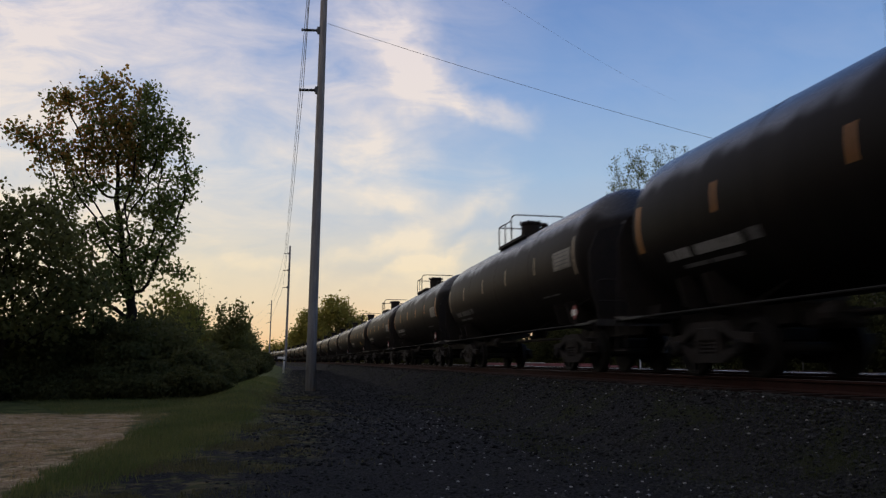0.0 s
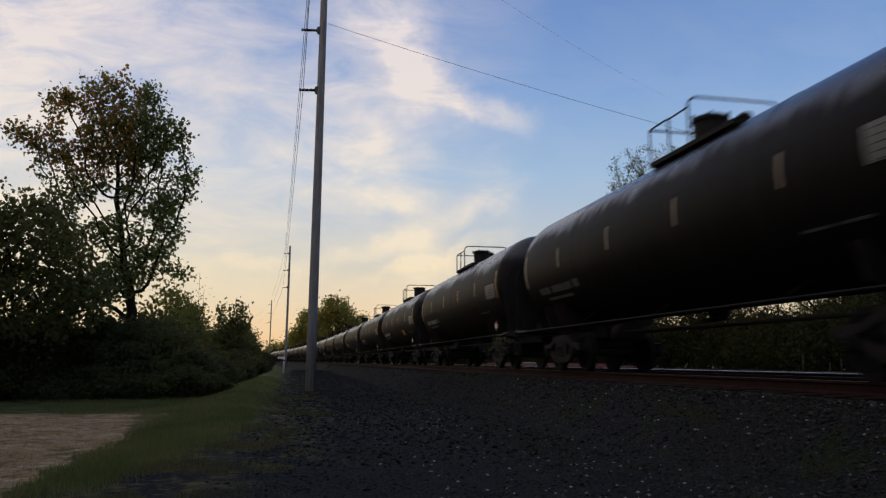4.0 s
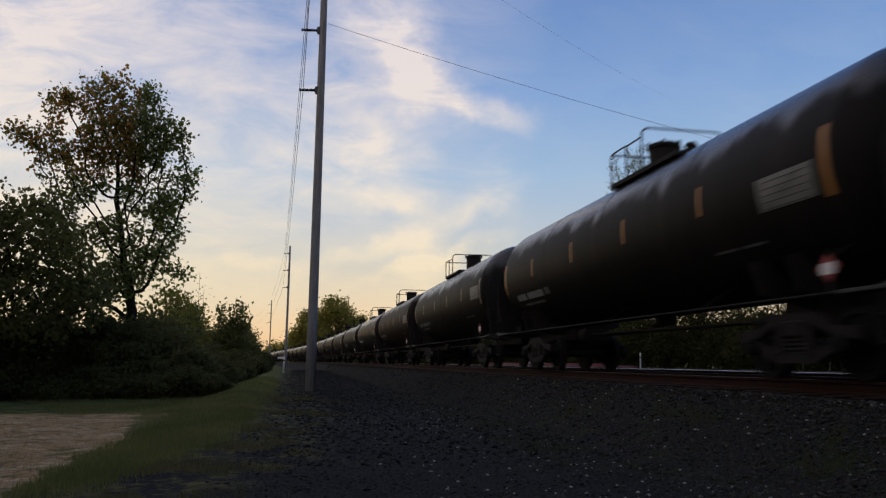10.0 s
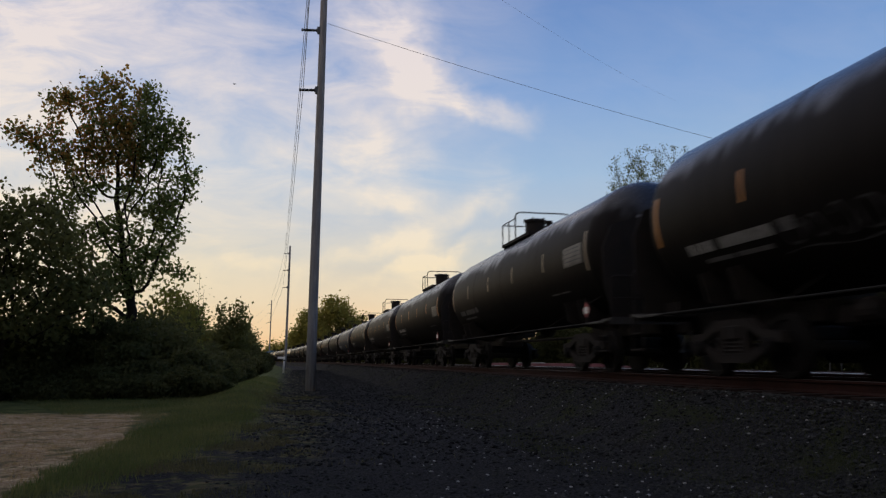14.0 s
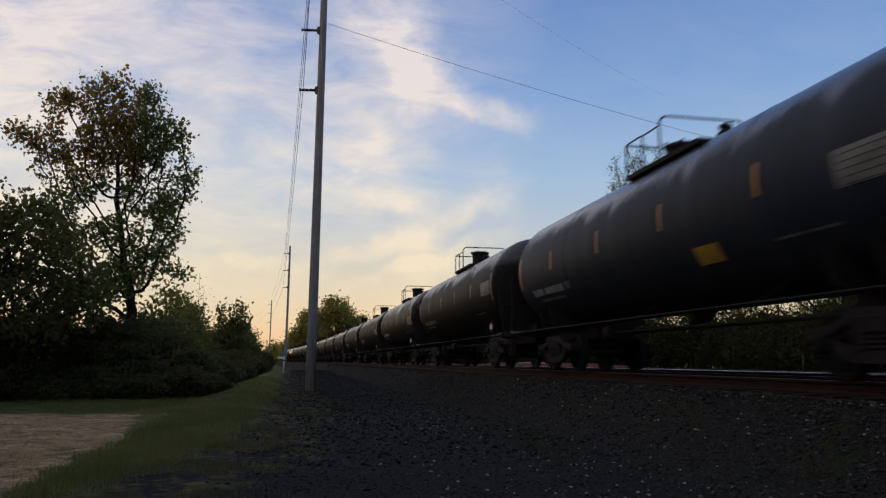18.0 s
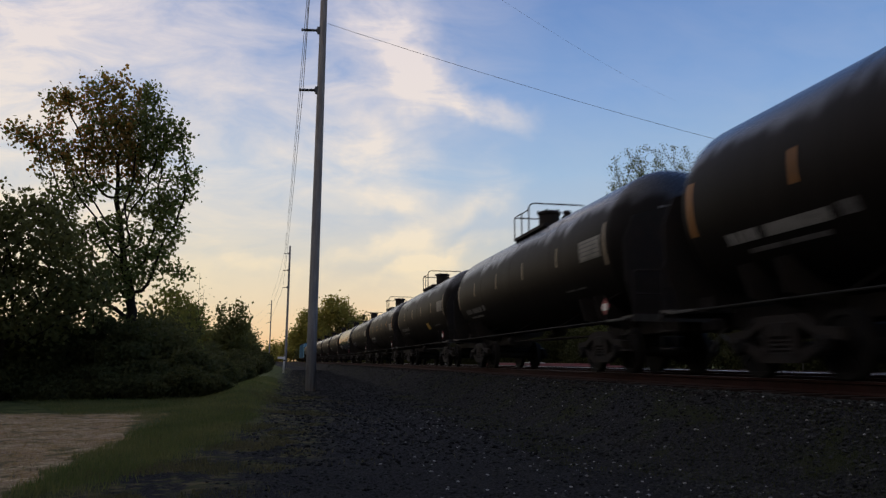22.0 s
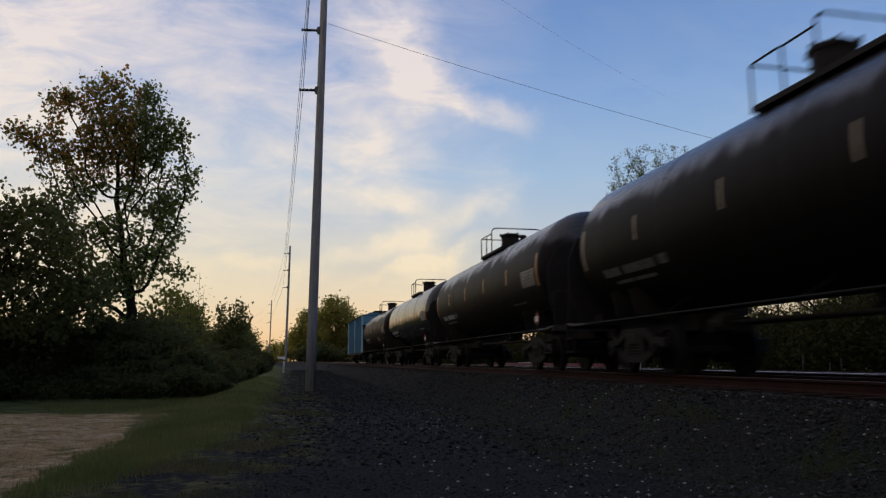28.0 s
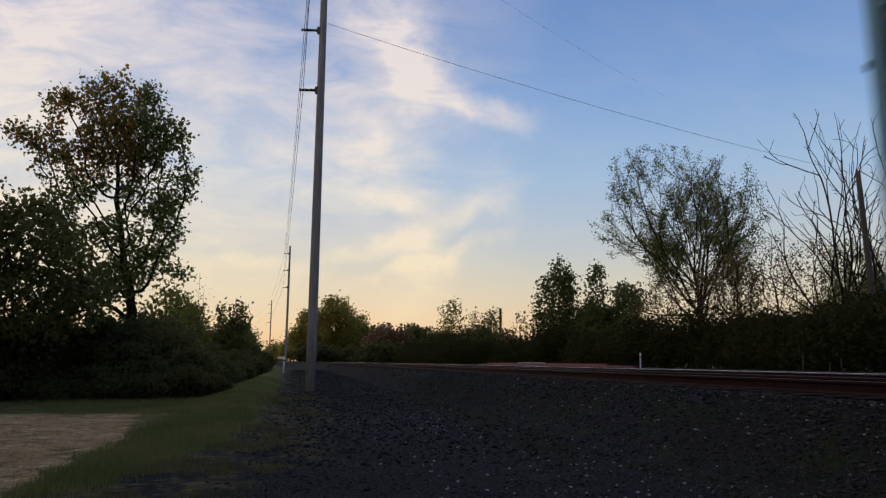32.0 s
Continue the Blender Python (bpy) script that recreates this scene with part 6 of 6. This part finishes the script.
def stones(name, n, seed, area, size, mat, label):
    rng = np.random.RandomState(seed)
    bm = bmesh.new()
    bmesh.ops.create_icosphere(bm, subdivisions=1, radius=1.0)
    base = np.array([v.co for v in bm.verts])
    tri = np.array([[v.index for v in f.verts] for f in bm.faces])
    bm.free()
    V, F = [], []
    for i in range(n):
        x, y = area(rng)
        s = size * (0.5 + rng.rand() ** 2 * 1.6)
        q = base * (0.7 + 0.6 * rng.rand(len(base), 1)) * s * np.array((1.2, 0.9, 0.65))
        a = rng.rand() * 6.28
        R = np.array(((math.cos(a), -math.sin(a), 0), (math.sin(a), math.cos(a), 0), (0, 0, 1)))
        V.append(q @ R.T + np.array((x, y, height(x, y) + s * 0.2)))
        F.append(tri + i * len(base))
    me = mesh(name, np.concatenate(V), np.concatenate(F), mat)
    return tagged(new(name, me), label, "gravel", kind="stuff")


def lane_area(rng):
    y = 4.5 + 34 * rng.rand() ** 1.8
    x = rng.uniform(-0.9 + 0.4 * rng.rand(), 5.0)
    return x, y


def bank_area(rng):
    y = 4.5 + 26 * rng.rand() ** 1.4
    return rng.uniform(4.0, 6.3), y


stones("lane_gravel", 20000, 1, lane_area, 0.012, M["stone"], "dark crushed gravel strewn over the lane")
stones("ballast_stones", 20000, 2, bank_area, 0.0135, M["stone"], "dark ballast stones on the bank")
stones("far_gravel", 22000, 8, lambda r: (r.uniform(-0.2, 6.2) + 0.3 * r.normal(), 9 + 95 * r.rand() ** 1.05), 0.021, M["stone_far"], "dark coarse gravel farther along the lane")
stones("pale_pebbles", 900, 3, lambda r: (1.0 + 5.2 * r.rand() ** 0.7, 5 + 14 * r.rand() ** 1.3), 0.0105, M["pebble"], "scattered pale pebbles")


def blades(name, n, seed, area, h, mat, label):
    rng = np.random.RandomState(seed)
    V = np.zeros((n, 3, 3))
    for i in range(n):
        x, y = area(rng)
        z = height(x, y) - 0.01
        a = rng.rand() * 6.28
        l = h * (0.5 + rng.rand())
        d = np.array((math.cos(a), math.sin(a), 0)) * 0.006
        lean = rng.normal(size=2) * 0.35 * l
        V[i] = np.array((x, y, z)) - d, np.array((x, y, z)) + d, np.array((x + lean[0], y + lean[1], z + l))
    me = mesh(name, V.reshape(-1, 3), np.arange(3 * n).reshape(-1, 3), mat)
    return tagged(new(name, me), label, "grass", kind="stuff")


def strip_area(rng):
    while True:
        y = 6.5 + 34 * rng.rand() ** 1.5
        x = rng.uniform(-3.8 - max(0, y - 16) * 0.5, 0.8)
        left = -2.65 + 0.5 * noise.noise((y * 0.9, 4.0, 0)) if y < 19 + 0.8 * noise.noise((x * 0.7, 2.0, 0)) else -9
        right = -0.75 - 1.7 * math.exp((7.5 - y) / 3.6) + 0.45 * noise.noise((x * 0.9, y * 0.7, 3)) + 0.5 * rng.rand() ** 4
        if left + 0.3 * noise.noise((x, y, 1)) < x < right:
            return x, y


def weed_area(rng):
    while True:
        y = 5 + 22 * rng.rand() ** 1.3
        x = rng.uniform(3.2, 5.8)
        if noise.noise((x * 0.7, y * 0.7, 11)) + 0.35 * rng.rand() > 0.16:
            return x, y


blades("grass_strip", 60000, 4, strip_area, 0.085, M["grass"], "short green grass between field and lane")
def edge_area(rng):
    while True:
        y = 6.5 + 20 * rng.rand() ** 1.2
        x = -0.15 - 1.65 * math.exp((7.4 - y) / 3.3) + rng.normal() * 0.75
        if noise.noise((x * 0.8, y * 0.8, 17)) + 0.3 * noise.noise((x * 3, y * 3, 19)) > 0.12:
            return x, y


def field_area(rng):
    while True:
        y = 8 + 11.5 * rng.rand() ** 1.1
        x = rng.uniform(-8.5, -2.4)
        if x < -2.6 + 0.5 * noise.noise((y * 0.9, 4.0, 0)) and noise.noise((x * 1.2, y * 1.2, 23)) > -0.15:
            return x, y


blades("field_stubble", 16000, 7, field_area, 0.035, M["stubble"], "short dry stubble on the bare field")
blades("dry_grass", 17000, 6, edge_area, 0.055, M["straw"], "dry straw tufts along the edge of the lane")
blades("bank_weeds", 20000, 5, weed_area, 0.035, M["weed"], "thin weeds on the ballast bank")


# ---------------------------------------------------------------- the bird
def make_bird():
    b = thing("bird", pose(31.0, 62.0, 22.0), "small dark bird gliding high over the tracks", "bird")
    bm = bmesh.new()
    lathe(bm, [(-0.10, 0.008), (-0.06, 0.022), (0.0, 0.034), (0.055, 0.030), (0.085, 0.021), (0.105, 0.019), (0.12, 0.009), (0.135, 0.002)], "Y", 10)
    part("body", bm, M["insulator"], b, smooth=True)
    bm = bmesh.new()
    box(bm, -0.025, 0.025, -0.16, -0.08, -0.004, 0.004, 0.002)
    part("tail", bm, M["insulator"], b)
    for side in (-1, 1):
        bm = bmesh.new()
        rim = [(0.018, 0.055, 0.012), (0.12, 0.06, 0.042), (0.22, 0.00, 0.03), (0.12, -0.025, 0.036), (0.018, -0.036, 0.012)]
        va, vb = ([bm.verts.new((side * x, y, z + d)) for x, y, z in rim] for d in (0.0, 0.012))
        bm.faces.new(va)
        bm.faces.new(vb[::-1])
        for k in range(5):
            bm.faces.new((va[k], va[(k + 1) % 5], vb[(k + 1) % 5], vb[k]))
        part("wing", bm, M["insulator"], b)
    return b


BIRD = make_bird()


# ---------------------------------------------------------------- movement
SPEED, SLOWING, SPACING, FIRST = 19.203, 0.00106, 16.635, 12.21
SLACK = {5: 0.14, 8: -0.17, 9: -0.13, 10: 0.13, 15: -0.24, 18: 0.2, 19: 0.29, 20: 0.15, 21: 0.19, 22: 0.14, 23: 0.09, 24: -0.12, 25: -0.13, 30: 0.2}


BIRD_AT, BIRD_GOES = (39.24, 50.39, 23.95), (-14.93, 3.04, 0.0)   # place at eleven seconds, metres a second


def run(t):
    """How far the train has rolled by t."""
    return SPEED * (t - SLOWING * t * t / 2)


def motions():
    # the bird crosses the sky in a level line
    flight = [(t, pose(*(BIRD_AT[a] + BIRD_GOES[a] * (t - 11.0) for a in range(3)), 0, 0, 78.5)) for t in (0.0, 10.0, 13.0, 32.0)]
    walk(BIRD, flight)
    for i, car in enumerate(CARS):
        middle = FIRST + SPACING * i + SLACK.get(i, 0.0) - HALF if i < 36 else 603.55
        rows = []
        for k in range(65):
            t = k * 0.5
            s = middle - run(t)
            rows.append((t, pose(TRACK + bend(s), s, RAIL, 0, 0, math.degrees(turn(s)))))
        walk(car, rows)
    lead = {}
    for ob, w in TURNING:
        if w not in lead:
            rows = []
            for k in range(961):
                t = k / 30
                rows.append((t, pose(0, w, 0.457, math.degrees(run(t) / 0.457) % 360)))
            walk(ob, rows)
            lead[w] = ob
        else:
            # every axle turns alike, so they share the first one's keys
            ob.rotation_mode = "QUATERNION"
            ob.animation_data_create()
            ob.animation_data.action = lead[w].animation_data.action
            ob.animation_data.action_slot = lead[w].animation_data.action_slot


motions()
